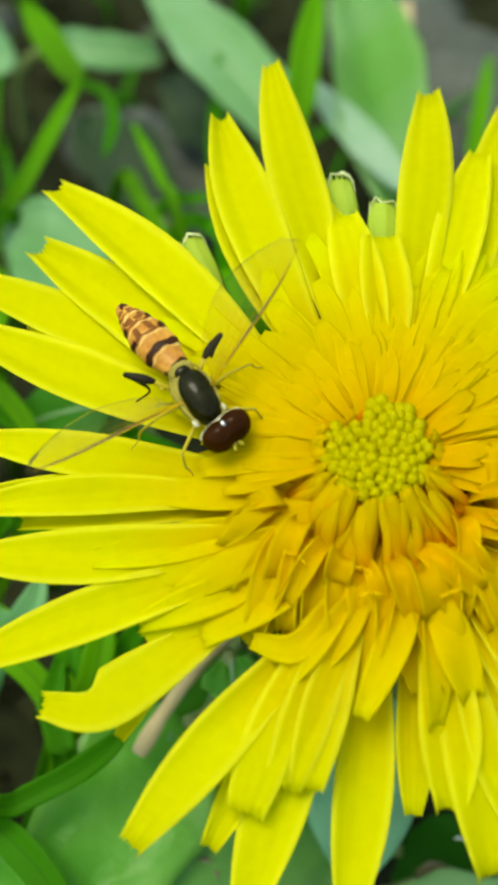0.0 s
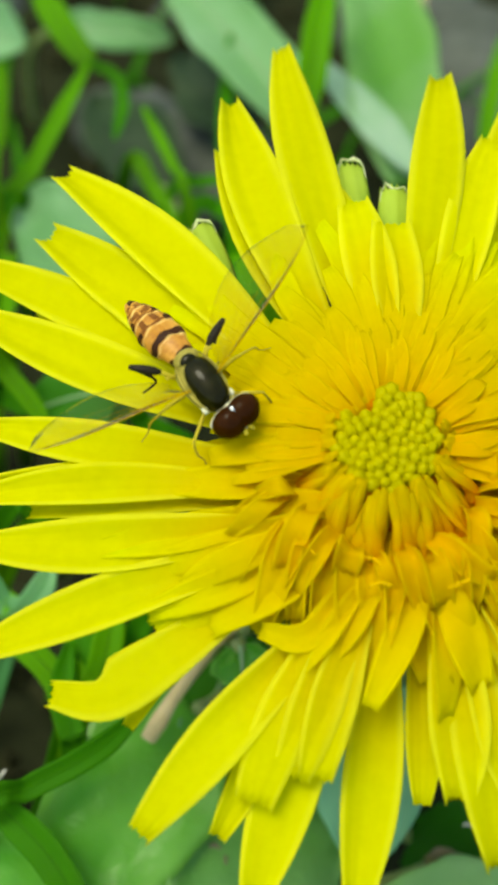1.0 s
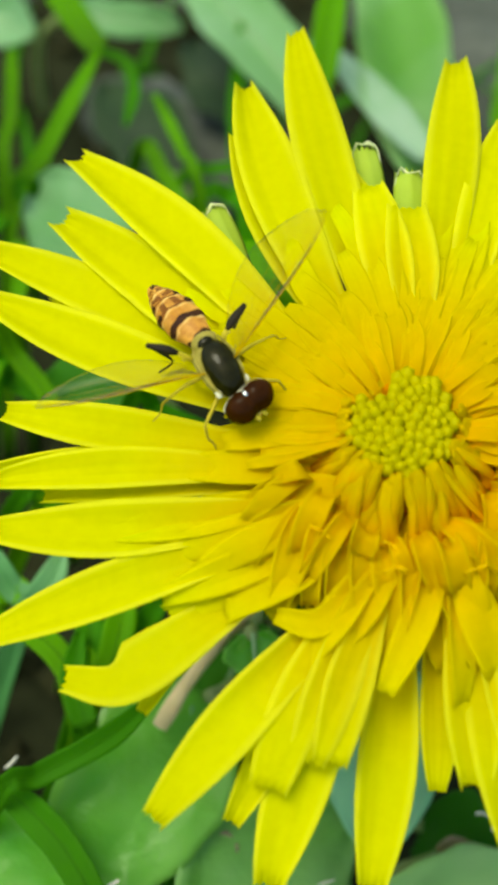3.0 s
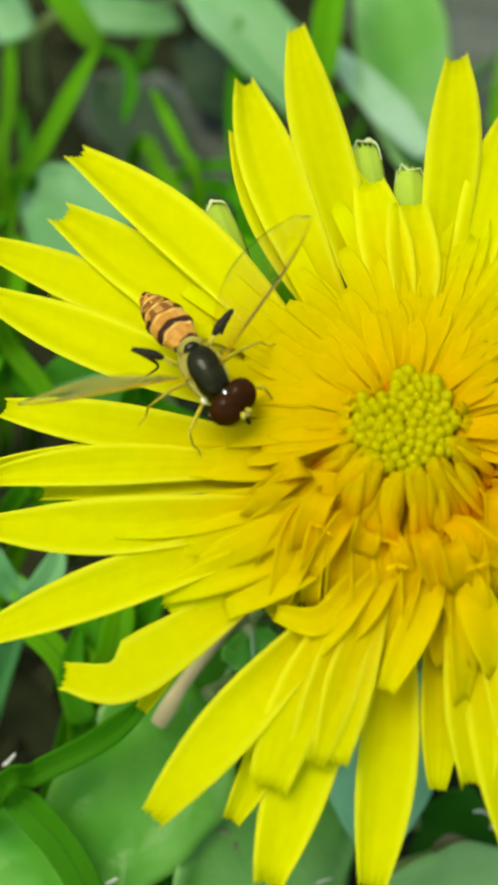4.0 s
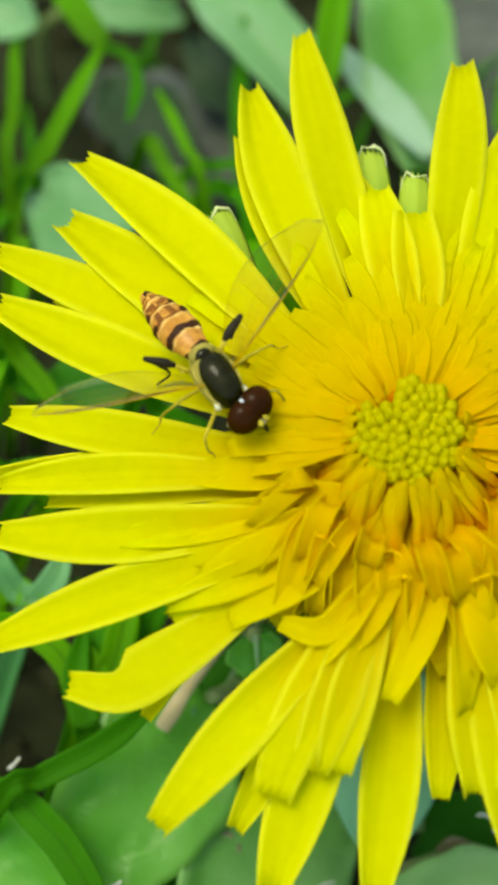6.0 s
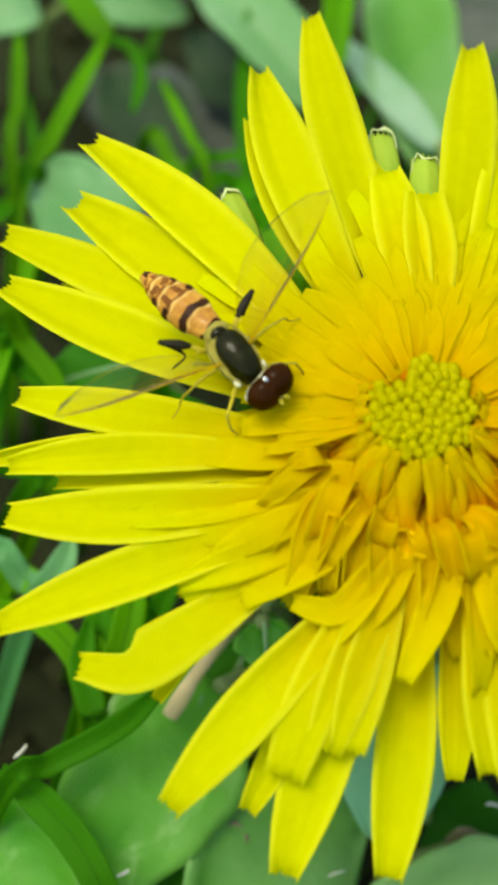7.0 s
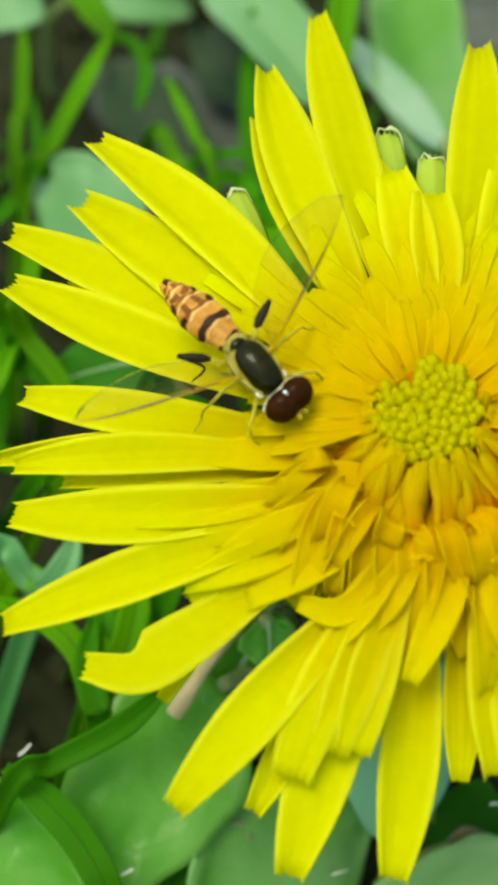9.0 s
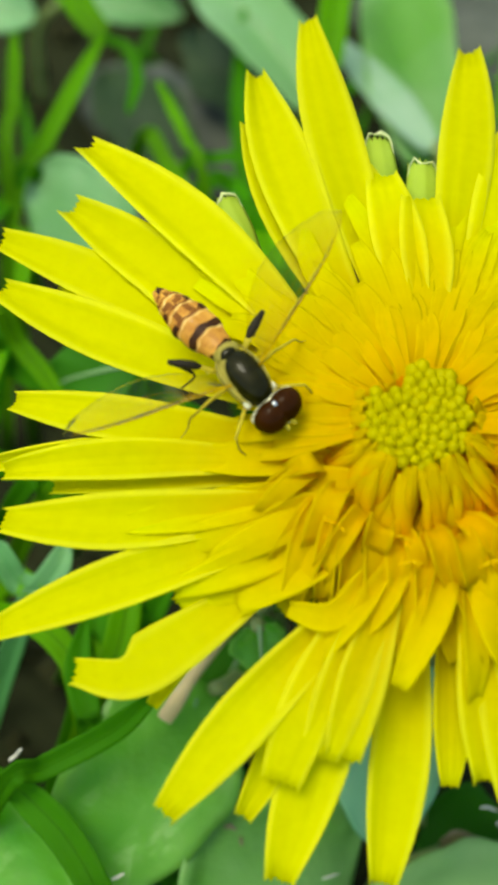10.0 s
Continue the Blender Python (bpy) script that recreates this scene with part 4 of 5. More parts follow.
def litter():
    """Stones, dead leaves and straw on the soil."""
    rng = random.Random(61)
    def stone(x, y, sx, sy, sz, mat, label):
        bm = bmesh.new()
        seed = Vector((x, y, sx))
        ball(bm, (0, 0, 0), (sx, sy, sz), u=26, v=18, shape=lambda c: c * (1 + 0.22 * noise.noise(c * 1.3 + seed) + 0.08 * noise.noise(c * 4 + seed)))
        ob = part("stone", bm, mat)
        ob.matrix_basis = Matrix.Translation((x * MM, y * MM, ground_height(x * MM, y * MM) + 0.45 * sz * MM)) @ pose(0, 0, 0, rng.uniform(-12, 12), rng.uniform(-12, 12), rng.uniform(0, 180))
        tagged(ob, label, "stone", "stones on the soil")
    stone(-2.5, 44, 7, 5, 3.2, stone_grey, "dull grey rounded stone half sunk in soil")
    stone(-8, 49, 5, 4, 2.6, stone_grey, "dull grey rounded stone half sunk in soil")
    stone(17, 52, 8, 7, 4.0, stone_grey, "grey weathered stone behind the flower")
    stone(12, 62, 7, 6, 4.0, stone_grey, "dull grey rounded stone half sunk in soil")
    stone(-6, 38, 3.2, 2.6, 1.8, stone_grey, "small grey pebble on dark soil")
    for k in range(26):
        x, y = rng.uniform(-22, 24), rng.uniform(-14, 70)
        s = rng.uniform(0.8, 2.0)
        stone(x, y, s, s * rng.uniform(0.7, 1), s * 0.7, rng.choice((stone_grey, crumb, crumb)), "small rough pebble on dark soil")


litter()


def straw_stem(radius, mat, label, *points):
    bm = bmesh.new()
    line = spline(points, 18)
    taper = np.sin(np.linspace(0.25, 2.9, 18)) ** 0.6 if radius < 0.2 else np.ones(18)
    tube(bm, line, radius * taper * (1 + 0.12 * np.sin(np.linspace(0, 9, 18))), 9)
    tagged(part("straw_stem", bm, mat), label, "straw", "dry stems")


straw_stem(0.36, straw, "dry tan stem lying under the petals", (-4.0, -3.75, 14.5), (-3.4, -3.0, 15.1), (-2.8, -2.2, 15.6), (-1.4, -0.6, 16.6), (0.6, 1.6, 17.1))
straw_stem(0.30, straw, "thin dry straw behind the flower", (12.8, 45.4, 5.6), (12.7, 48.7, 6.7), (12.5, 53.5, 7.7), (12.4, 56.3, 8.4))
straw_stem(0.09, chip_white, "small pale chip of dry stem", (-10.3, -6.0, 15.4), (-10.0, -5.9, 15.7), (-9.7, -5.8, 16.2))
straw_stem(0.07, chip_white, "small pale chip of dry stem", (9.8, -6.3, 10.9), (10.1, -6.3, 11.0), (10.6, -6.3, 10.5))
straw_stem(0.09, chip_white, "small pale chip of dry stem", (10.5, -6.9, 10.5), (10.8, -6.8, 10.6), (11.5, -6.5, 10.3))
straw_stem(0.05, chip_white, "small pale chip of dry stem", (2.8, -9.2, 10.1), (3.2, -9.1, 10.2), (3.6, -8.9, 9.9))
straw_stem(0.08, chip_white, "small pale chip of dry stem", (-6.0, -10.2, 13.1), (-5.7, -10.1, 13.2), (-5.5, -10.0, 13.3))


def soil_crumbs():
    """Loose crumbs of soil and low seedlings of grass, too many to count."""
    rng = random.Random(71)
    verts, faces = [], []
    for k in range(2600):
        r = 0.085 * math.sqrt(rng.random())
        a = rng.uniform(0, math.tau)
        x, y = r * math.cos(a), 0.025 + r * math.sin(a)
        s = rng.uniform(0.0003, 0.0011)
        z = ground_height(x, y) + 0.3 * s
        o = len(verts)
        for dx, dy, dz in ((1, 0, 0), (-1, 0, 0), (0, 1, 0), (0, -1, 0), (0, 0, 1), (0, 0, -1)):
            verts.append((x + s * (dx + rng.uniform(-0.3, 0.3)), y + s * (dy + rng.uniform(-0.3, 0.3)), z + s * (dz * 0.8 + rng.uniform(-0.2, 0.2))))
        faces += [(o + p, o + q, o + e) for p, q, e in ((0, 2, 4), (2, 1, 4), (1, 3, 4), (3, 0, 4), (2, 0, 5), (1, 2, 5), (3, 1, 5), (0, 3, 5))]
    me = bpy.data.meshes.new("soil_crumbs")
    me.from_pydata(verts, [], faces)
    me.materials.append(crumb)
    tagged(new("soil_crumbs", me), "loose dark crumbs of soil", "soil", kind="stuff")


soil_crumbs()


def low_grass():
    """The short turf all round, one growth."""
    rng = random.Random(81)
    verts, faces, along, across = [], [], [], []
    for k in range(9600):
        wide = k >= 2600
        r = 0.25 + 1.6 * rng.random() ** 1.1 if wide else 0.02 + 0.28 * rng.random() ** 1.2
        a = rng.uniform(0, math.tau)
        x, y = r * math.cos(a), 0.02 + r * math.sin(a)
        inside = abs(x) < 0.022 and -0.016 < y < 0.062
        if inside and rng.random() < 0.55:
            continue
        tall = rng.uniform(0.006, 0.011) if inside or math.hypot(x, y + 0.03) < 0.05 or (abs(x) < 0.06 and 0 < y < 0.15) else rng.uniform(0.012, 0.040)
        w, la, lean = rng.uniform(0.0004, 0.0009) * (2.2 if wide else 1), rng.uniform(0, math.tau), rng.uniform(0.2, 0.9) * tall
        sx, sy = -math.sin(la) * w, math.cos(la) * w
        z0 = ground_height(x, y) - 0.0003
        o = len(verts)
        for i in range(6):
            t = i / 5
            px, py, pz = x + lean * t * t * math.cos(la), y + lean * t * t * math.sin(la), z0 + tall * (t - 0.25 * t**3)
            q = 1 - 0.9 * t**2
            verts.extend([(px - sx * q, py - sy * q, pz), (px, py, pz - 0.25 * w), (px + sx * q, py + sy * q, pz)])
            along += [t] * 3
            across += [0.0, 0.5, 1.0]
        for i in range(5):
            for j in range(2):
                b = o + 3 * i + j
                faces.append((b, b + 1, b + 4, b + 3))
    me = bpy.data.meshes.new("low_grass")
    me.from_pydata(verts, [], faces)
    me.attributes.new("along", "FLOAT", "POINT").data.foreach_set("value", np.array(along, np.float32))
    me.attributes.new("across", "FLOAT", "POINT").data.foreach_set("value", np.array(across, np.float32))
    me.polygons.foreach_set("use_smooth", np.ones(len(faces), bool))
    me.materials.append(dark)
    tagged(new("low_grass", me), "short green turf grass growing thickly all round", "grass", kind="stuff")


low_grass()

# ---- the hoverfly ----
cuticle = solid("cuticle_bronze", (0.005, 0.0045, 0.0003), (0.025, 0.024, 0.003), 0.5, 0.01, grain=2600, relief=0.012, coat=0.30)
pleura = solid("pleura_yellow", (0.15, 0.12, 0.008), (0.54, 0.46, 0.09), 0.55, 0.2, grain=2200, relief=0.02)
amber = solid("abdomen_amber", (0.36, 0.12, 0.008), (0.78, 0.41, 0.055), 0.45, 0.25, grain=3000, relief=0.03, coat=0.15, big=0.25)
band_dark = solid("band_dark", (0.020, 0.006, 0.001), (0.070, 0.022, 0.003), 0.5, 0.15, grain=4000, relief=0.01)
mark_brown = solid("mark_brown", (0.12, 0.035, 0.003), (0.30, 0.11, 0.010), 0.5, 0.2, grain=4000, relief=0.01)
mark_soft = solid("mark_soft", (0.38, 0.14, 0.010), (0.60, 0.28, 0.03), 0.5, 0.2, grain=4000, relief=0.01)
segment_cream = solid("segment_cream", (0.62, 0.34, 0.06), (0.90, 0.66, 0.22), 0.5, 0.2, grain=4000, relief=0.01)
eye_red = solid("eye_red", (0.019, 0.006, 0.0006), (0.044, 0.013, 0.0012), 0.5, 0.01, grain=9000, relief=0.003, coat=0.12)
face_pale = solid("face_pale", (0.66, 0.62, 0.36), (0.86, 0.84, 0.62), 0.5, grain=3000)
leg_yellow = solid("leg_yellow", (0.36, 0.29, 0.012), (0.62, 0.52, 0.05), 0.6, 0.1, grain=4000)
leg_black = solid("leg_black", (0.008, 0.007, 0.004), (0.030, 0.022, 0.008), 0.5, 0.15, grain=4000, relief=0.01)
# pale metal that stands in for a white glint
vertex_glint = solid("vertex_glint", (0.50, 0.50, 0.47), (0.80, 0.80, 0.76), 0.22, metal=1.0, grain=4000, relief=0.004)
vein_brown = solid("vein_brown", (0.46, 0.27, 0.004), (0.62, 0.40, 0.010), 0.9, 0.02, grain=4000)


def membrane():
    m, n, l = shader("wing_membrane")
    clear = node(n, "ShaderNodeBsdfTransparent", Color=(0.96, 0.94, 0.86, 1))
    gloss = node(n, "ShaderNodeBsdfGlossy", Color=(0.9, 0.9, 0.85, 1), Roughness=0.25)
    milk = node(n, "ShaderNodeBsdfDiffuse", Color=(0.62, 0.60, 0.50, 1))
    fres = node(n, "ShaderNodeFresnel", IOR=1.07)
    a, b = n.new("ShaderNodeMixShader"), n.new("ShaderNodeMixShader")
    a.inputs[0].default_value = 0.005
    l.new(clear.outputs[0], a.inputs[1])
    l.new(milk.outputs[0], a.inputs[2])
    l.new(fres.outputs[0], b.inputs[0])
    l.new(a.outputs[0], b.inputs[1])
    l.new(gloss.outputs[0], b.inputs[2])
    out = n.new("ShaderNodeOutputMaterial")
    l.new(b.outputs[0], out.inputs[0])
    return m


wing_clear = membrane()
FLY_ROWS = [
    (0.0, pose(-0.000994, 0.001572, 0.032702, 13.9, 21.0, -55.4)),
    (0.5, pose(-0.001025, 0.001647, 0.032722, 15.1, 20.1, -51.9)),
    (1.0, pose(-0.001071, 0.001629, 0.032717, 15.5, 19.9, -50.8)),
    (1.5, pose(-0.000910, 0.001642, 0.032721, 15.2, 20.1, -51.6)),
    (2.0, pose(-0.000899, 0.001645, 0.032722, 15.4, 19.9, -51.0)),
    (2.5, pose(-0.000922, 0.001645, 0.032722, 15.0, 20.2, -52.2)),
    (2.7, pose(-0.000948, 0.001653, 0.032724, 14.5, 20.6, -53.6)),
    (3.8, pose(-0.001439, 0.001357, 0.032645, 13.2, 21.4, -57.2)),
    (4.0, pose(-0.001537, 0.001307, 0.032632, 13.5, 21.2, -56.5)),
    (4.5, pose(-0.001362, 0.001531, 0.032692, 14.4, 20.6, -53.8)),
    (5.0, pose(-0.001375, 0.001408, 0.032659, 14.1, 20.8, -54.7)),
    (5.5, pose(-0.001408, 0.001421, 0.032662, 14.0, 20.9, -55.1)),
    (6.0, pose(-0.001272, 0.001441, 0.032667, 14.5, 20.6, -53.6)),
    (6.2, pose(-0.001232, 0.001229, 0.032610, 14.4, 20.7, -53.9)),
    (7.3, pose(-0.001072, 0.001611, 0.032712, 16.7, 18.9, -47.1)),
    (7.5, pose(-0.001051, 0.001649, 0.032722, 16.7, 18.9, -47.1)),
    (8.0, pose(-0.000624, 0.001175, 0.032595, 18.9, 16.7, -39.9)),
    (8.5, pose(-0.000608, 0.001286, 0.032625, 17.7, 18.0, -44.1)),
    (9.0, pose(-0.000622, 0.001110, 0.032578, 17.1, 18.5, -45.8)),
    (9.5, pose(-0.000624, 0.001025, 0.032555, 16.6, 19.0, -47.5)),
    (10.0, pose(-0.000631, 0.000946, 0.032534, 16.1, 19.4, -49.0)),
]
HEAD_ROWS = [
    (0.0, pose(0.001300, 0.000180, 0.000120, 0.0, 0.0, 6.1)),
    (0.5, pose(0.001300, 0.000125, 0.000120, 0.0, 0.0, 4.2)),
    (1.0, pose(0.001300, 0.000168, 0.000120, 0.0, 0.0, 5.5)),
    (1.5, pose(0.001300, 0.000166, 0.000120, 0.0, 0.0, 5.6)),
    (2.0, pose(0.001300, 0.000181, 0.000120, 0.0, 0.0, 6.0)),
    (2.5, pose(0.001300, 0.000173, 0.000120, 0.0, 0.0, 5.9)),
    (2.7, pose(0.001300, 0.000173, 0.000120, 0.0, 0.0, 5.9)),
    (3.8, pose(0.001149, 0.000183, 0.000120, 0.0, -22.0, 15.7)),
    (4.0, pose(0.001149, 0.000183, 0.000120, 0.0, -22.0, 15.7)),
    (4.5, pose(0.001157, 0.000171, 0.000120, 0.0, -22.0, 15.2)),
    (5.0, pose(0.001187, 0.000185, 0.000120, 0.0, -22.0, 15.6)),
    (5.5, pose(0.001184, 0.000193, 0.000120, 0.0, -22.0, 16.0)),
    (6.0, pose(0.001300, 0.000208, 0.000120, 0.0, -22.0, 15.9)),
    (6.2, pose(0.001300, 0.000208, 0.000120, 0.0, -22.0, 15.9)),
    (7.3, pose(0.001300, 0.000197, 0.000120, 0.0, 0.0, 6.6)),
    (7.5, pose(0.001300, 0.000197, 0.000120, 0.0, 0.0, 6.6)),
    (8.0, pose(0.001300, 0.000132, 0.000120, 0.0, 0.0, 4.6)),
    (8.5, pose(0.001300, 0.000120, 0.000120, 0.0, 0.0, 4.1)),
    (9.0, pose(0.001300, 0.000090, 0.000120, 0.0, 0.0, 3.2)),
    (9.5, pose(0.001300, 0.000140, 0.000120, 0.0, 0.0, 5.0)),
    (10.0, pose(0.001300, 0.000132, 0.000120, 0.0, 0.0, 4.7)),
]
ABDOMEN_ROWS = [
    (0.0, pose(-0.001020, 0.000000, 0.000100, 0.0, -11.5, 8.8)),
    (0.5, pose(-0.001020, 0.000000, 0.000100, 0.0, -8.5, 6.3)),
    (1.0, pose(-0.001020, 0.000000, 0.000100, 0.0, -21.2, 5.6)),
    (1.5, pose(-0.001020, 0.000000, 0.000100, 0.0, -20.8, 7.0)),
    (2.0, pose(-0.001020, 0.000000, 0.000100, 0.0, -22.3, 6.7)),
    (2.5, pose(-0.001020, 0.000000, 0.000100, 0.0, -24.6, 7.7)),
    (2.7, pose(-0.001020, 0.000000, 0.000100, 0.0, -24.6, 7.7)),
    (3.8, pose(-0.001020, 0.000000, 0.000100, 0.0, -29.6, 5.9)),
    (4.0, pose(-0.001020, 0.000000, 0.000100, 0.0, -29.6, 5.9)),
    (4.5, pose(-0.001020, 0.000000, 0.000100, 0.0, -29.6, 6.2)),
    (5.0, pose(-0.001020, 0.000000, 0.000100, 0.0, -23.8, 6.1)),
    (5.5, pose(-0.001020, 0.000000, 0.000100, 0.0, -24.6, 6.6)),
    (6.0, pose(-0.001020, 0.000000, 0.000100, 0.0, -20.2, 6.9)),
    (6.2, pose(-0.001020, 0.000000, 0.000100, 0.0, -20.2, 6.9)),
    (7.3, pose(-0.001020, 0.000000, 0.000100, 0.0, -8.9, 10.3)),
    (7.5, pose(-0.001020, 0.000000, 0.000100, 0.0, -8.9, 10.3)),
    (8.0, pose(-0.001020, 0.000000, 0.000100, 0.0, -3.7, 5.5)),
    (8.5, pose(-0.001020, 0.000000, 0.000100, 0.0, -5.6, 6.7)),
    (9.0, pose(-0.001020, 0.000000, 0.000100, 0.0, -9.5, 5.6)),
    (9.5, pose(-0.001020, 0.000000, 0.000100, 0.0, -11.6, 6.8)),
    (10.0, pose(-0.001020, 0.000000, 0.000100, 0.0, -11.2, 7.5)),
]
LEFT_ROWS = [
    (0.0, pose(-0.000050, 0.000550, 0.000350, 21.3, -30.2, 13.0)),
    (0.5, pose(-0.000050, 0.000550, 0.000350, 20.4, -30.4, 8.6)),
    (1.0, pose(-0.000050, 0.000550, 0.000350, 20.4, -30.4, 8.5)),
    (1.5, pose(-0.000050, 0.000550, 0.000350, 21.1, -30.2, 10.8)),
    (2.0, pose(-0.000050, 0.000550, 0.000350, 21.1, -30.2, 9.2)),
    (2.5, pose(-0.000050, 0.000550, 0.000350, 21.4, -30.2, 11.7)),
    (2.7, pose(-0.000050, 0.000550, 0.000350, 21.4, -30.2, 11.7)),
    (3.8, pose(-0.000050, 0.000550, 0.000350, 22.0, -34.0, 11.7)),
    (4.0, pose(-0.000050, 0.000550, 0.000350, 22.0, -34.0, 11.7)),
    (4.5, pose(-0.000050, 0.000550, 0.000350, 21.7, -34.0, 9.2)),
    (5.0, pose(-0.000050, 0.000550, 0.000350, 21.9, -34.0, 9.7)),
    (5.5, pose(-0.000050, 0.000550, 0.000350, 20.7, -32.2, 10.8)),
    (6.0, pose(-0.000050, 0.000550, 0.000350, 20.4, -30.4, 11.8)),
    (6.2, pose(-0.000050, 0.000550, 0.000350, 20.4, -30.4, 11.8)),
    (7.3, pose(-0.000050, 0.000550, 0.000350, 10.5, -33.6, 16.1)),
    (7.5, pose(-0.000050, 0.000550, 0.000350, 10.5, -33.6, 16.1)),
    (8.0, pose(-0.000050, 0.000550, 0.000350, 20.5, -18.8, 13.6)),
    (8.5, pose(-0.000050, 0.000550, 0.000350, 22.1, -28.1, 9.7)),
    (9.0, pose(-0.000050, 0.000550, 0.000350, 22.7, -30.0, 10.0)),
    (9.5, pose(-0.000050, 0.000550, 0.000350, 21.7, -30.1, 9.3)),
    (10.0, pose(-0.000050, 0.000550, 0.000350, 21.4, -30.2, 10.2)),
]
RIGHT_ROWS = [
    (0.0, pose(-0.000050, -0.000550, 0.000350, -6.1, -45.8, -2.1)),
    (0.5, pose(-0.000050, -0.000550, 0.000350, -6.7, -45.8, -5.9)),
    (1.0, pose(-0.000050, -0.000550, 0.000350, -7.4, -45.3, -9.0)),
    (1.5, pose(-0.000050, -0.000550, 0.000350, -7.1, -44.8, -10.8)),
    (2.0, pose(-0.000050, -0.000550, 0.000350, -8.0, -44.7, -13.5)),
    (2.5, pose(-0.000050, -0.000550, 0.000350, -8.3, -44.7, -13.1)),
    (2.7, pose(-0.000050, -0.000550, 0.000350, -8.3, -44.7, -13.1)),
    (3.8, pose(-0.000050, -0.000550, 0.000350, -15.4, -61.1, -6.7)),
    (4.0, pose(-0.000050, -0.000550, 0.000350, -15.4, -61.1, -6.7)),
    (4.5, pose(-0.000050, -0.000550, 0.000350, -14.7, -60.2, -9.3)),
    (5.0, pose(-0.000050, -0.000550, 0.000350, -13.0, -59.4, -9.0)),
    (5.5, pose(-0.000050, -0.000550, 0.000350, -13.4, -57.3, -8.7)),
    (6.0, pose(-0.000050, -0.000550, 0.000350, -11.7, -49.4, -13.2)),
    (6.2, pose(-0.000050, -0.000550, 0.000350, -11.7, -49.4, -13.2)),
    (7.3, pose(-0.000050, -0.000550, 0.000350, -6.2, -45.8, -14.4)),
    (7.5, pose(-0.000050, -0.000550, 0.000350, -6.2, -45.8, -14.4)),
    (8.0, pose(-0.000050, -0.000550, 0.000350, -2.9, -46.0, -17.2)),
    (8.5, pose(-0.000050, -0.000550, 0.000350, -4.4, -44.9, -17.7)),
    (9.0, pose(-0.000050, -0.000550, 0.000350, -5.8, -42.9, -20.3)),
    (9.5, pose(-0.000050, -0.000550, 0.000350, -5.5, -43.9, -16.1)),
    (10.0, pose(-0.000050, -0.000550, 0.000350, -6.1, -44.8, -15.5)),
]
hoverfly = empty("hoverfly", FLY_ROWS[0][1], "small hoverfly with amber black-banded abdomen on the petals", "insect")


def fly_part(name, build, material, parent, label=""):
    bm = bmesh.new()
    build(bm)
    return part(name, bm, material, parent, label)


def body_radius(x):
    """Half-width of the abdomen at x mm behind the waist."""
    at = (0.0, 0.35, 0.8, 1.3, 1.9, 2.5, 3.0, 3.4, 3.62)
    wide = (0.36, 0.50, 0.65, 0.745, 0.72, 0.59, 0.43, 0.28, 0.12)
    return float(np.interp(x, at, wide))


def shell(bm, x0, x1, a0, a1, proud, bow=0.0, n=8, m=18):
    """A patch of the abdomen's skin from x0 to x1 behind the waist, between the angles a0 and a1 (0 is the top)."""
    grid = []
    for i in range(n + 1):
        row = []
        for j in range(m + 1):
            a = radians(a0 + (a1 - a0) * j / m)
            x = x0 + (x1 - x0) * i / n + bow * (1 - math.cos(a)) + (0.045 * math.sin(3.1 * a + 9 * x0) + 0.03 * math.sin(7.3 * a + 5 * x1 + 1.5 * i / n) if proud else 0)
            r = body_radius(x) + proud
            seg = 0.02 * math.sin(x * 7.4)
            row.append(bm.verts.new(Vector((-x, (r + seg) * math.sin(a), 0.62 * (r + seg) * math.cos(a) - 0.05 * x * x * 0.3)) * MM))
        grid.append(row)
    for i in range(n):
        for j in range(m):
            bm.faces.new((grid[i][j], grid[i][j + 1], grid[i + 1][j + 1], grid[i + 1][j]))
    return bm


def blunt(c):
    """A barrel: squarer ends than an egg, a little wider behind."""
    k = 1.0 - 0.10 * c.x
    return (math.copysign(abs(c.x) ** 0.82, c.x), math.copysign(abs(c.y) ** 0.9, c.y) * k, c.z)


thorax = fly_part("thorax", lambda bm: ball(bm, (-0.04, -0.05, -0.12), (1.14, 0.69, 0.74), u=28, v=20, shape=blunt), pleura, hoverfly, "yellowish hairy thorax side")
fly_part("scutum", lambda bm: ball(bm, (0.12, 0.04, 0.10), (1.10, 0.64, 0.68), u=32, v=22, shape=blunt), cuticle, hoverfly, "shiny dark bronze back plate")
for s in (-1, 1):
    fly_part("side_stripe", lambda bm: tube(bm, spline([(0.95, s * 0.46, 0.34), (0.4, s * 0.63, 0.36), (-0.3, s * 0.66, 0.34), (-0.95, s * 0.50, 0.34)], 14), 0.55 * np.array([0.05, 0.06, 0.07, 0.08, 0.085, 0.085, 0.085, 0.085, 0.085, 0.08, 0.08, 0.07, 0.06, 0.05]), 8), pleura, hoverfly, "pale yellow side stripe")
    fly_part("shoulder_spot", lambda bm: ball(bm, (0.84, s * 0.54, 0.20), (0.17, 0.12, 0.13), u=14, v=10), face_pale, hoverfly, "pale yellow shoulder")
scutellum = fly_part("scutellum", lambda bm: ball(bm, (-1.02, 0, 0.22), (0.34, 0.50, 0.24), u=20, v=12), pleura, hoverfly, "yellow-rimmed scutellum")
fly_part("scutellum_disc", lambda bm: ball(bm, (-0.95, 0, 0.27), (0.28, 0.37, 0.23), u=20, v=12), cuticle, scutellum)

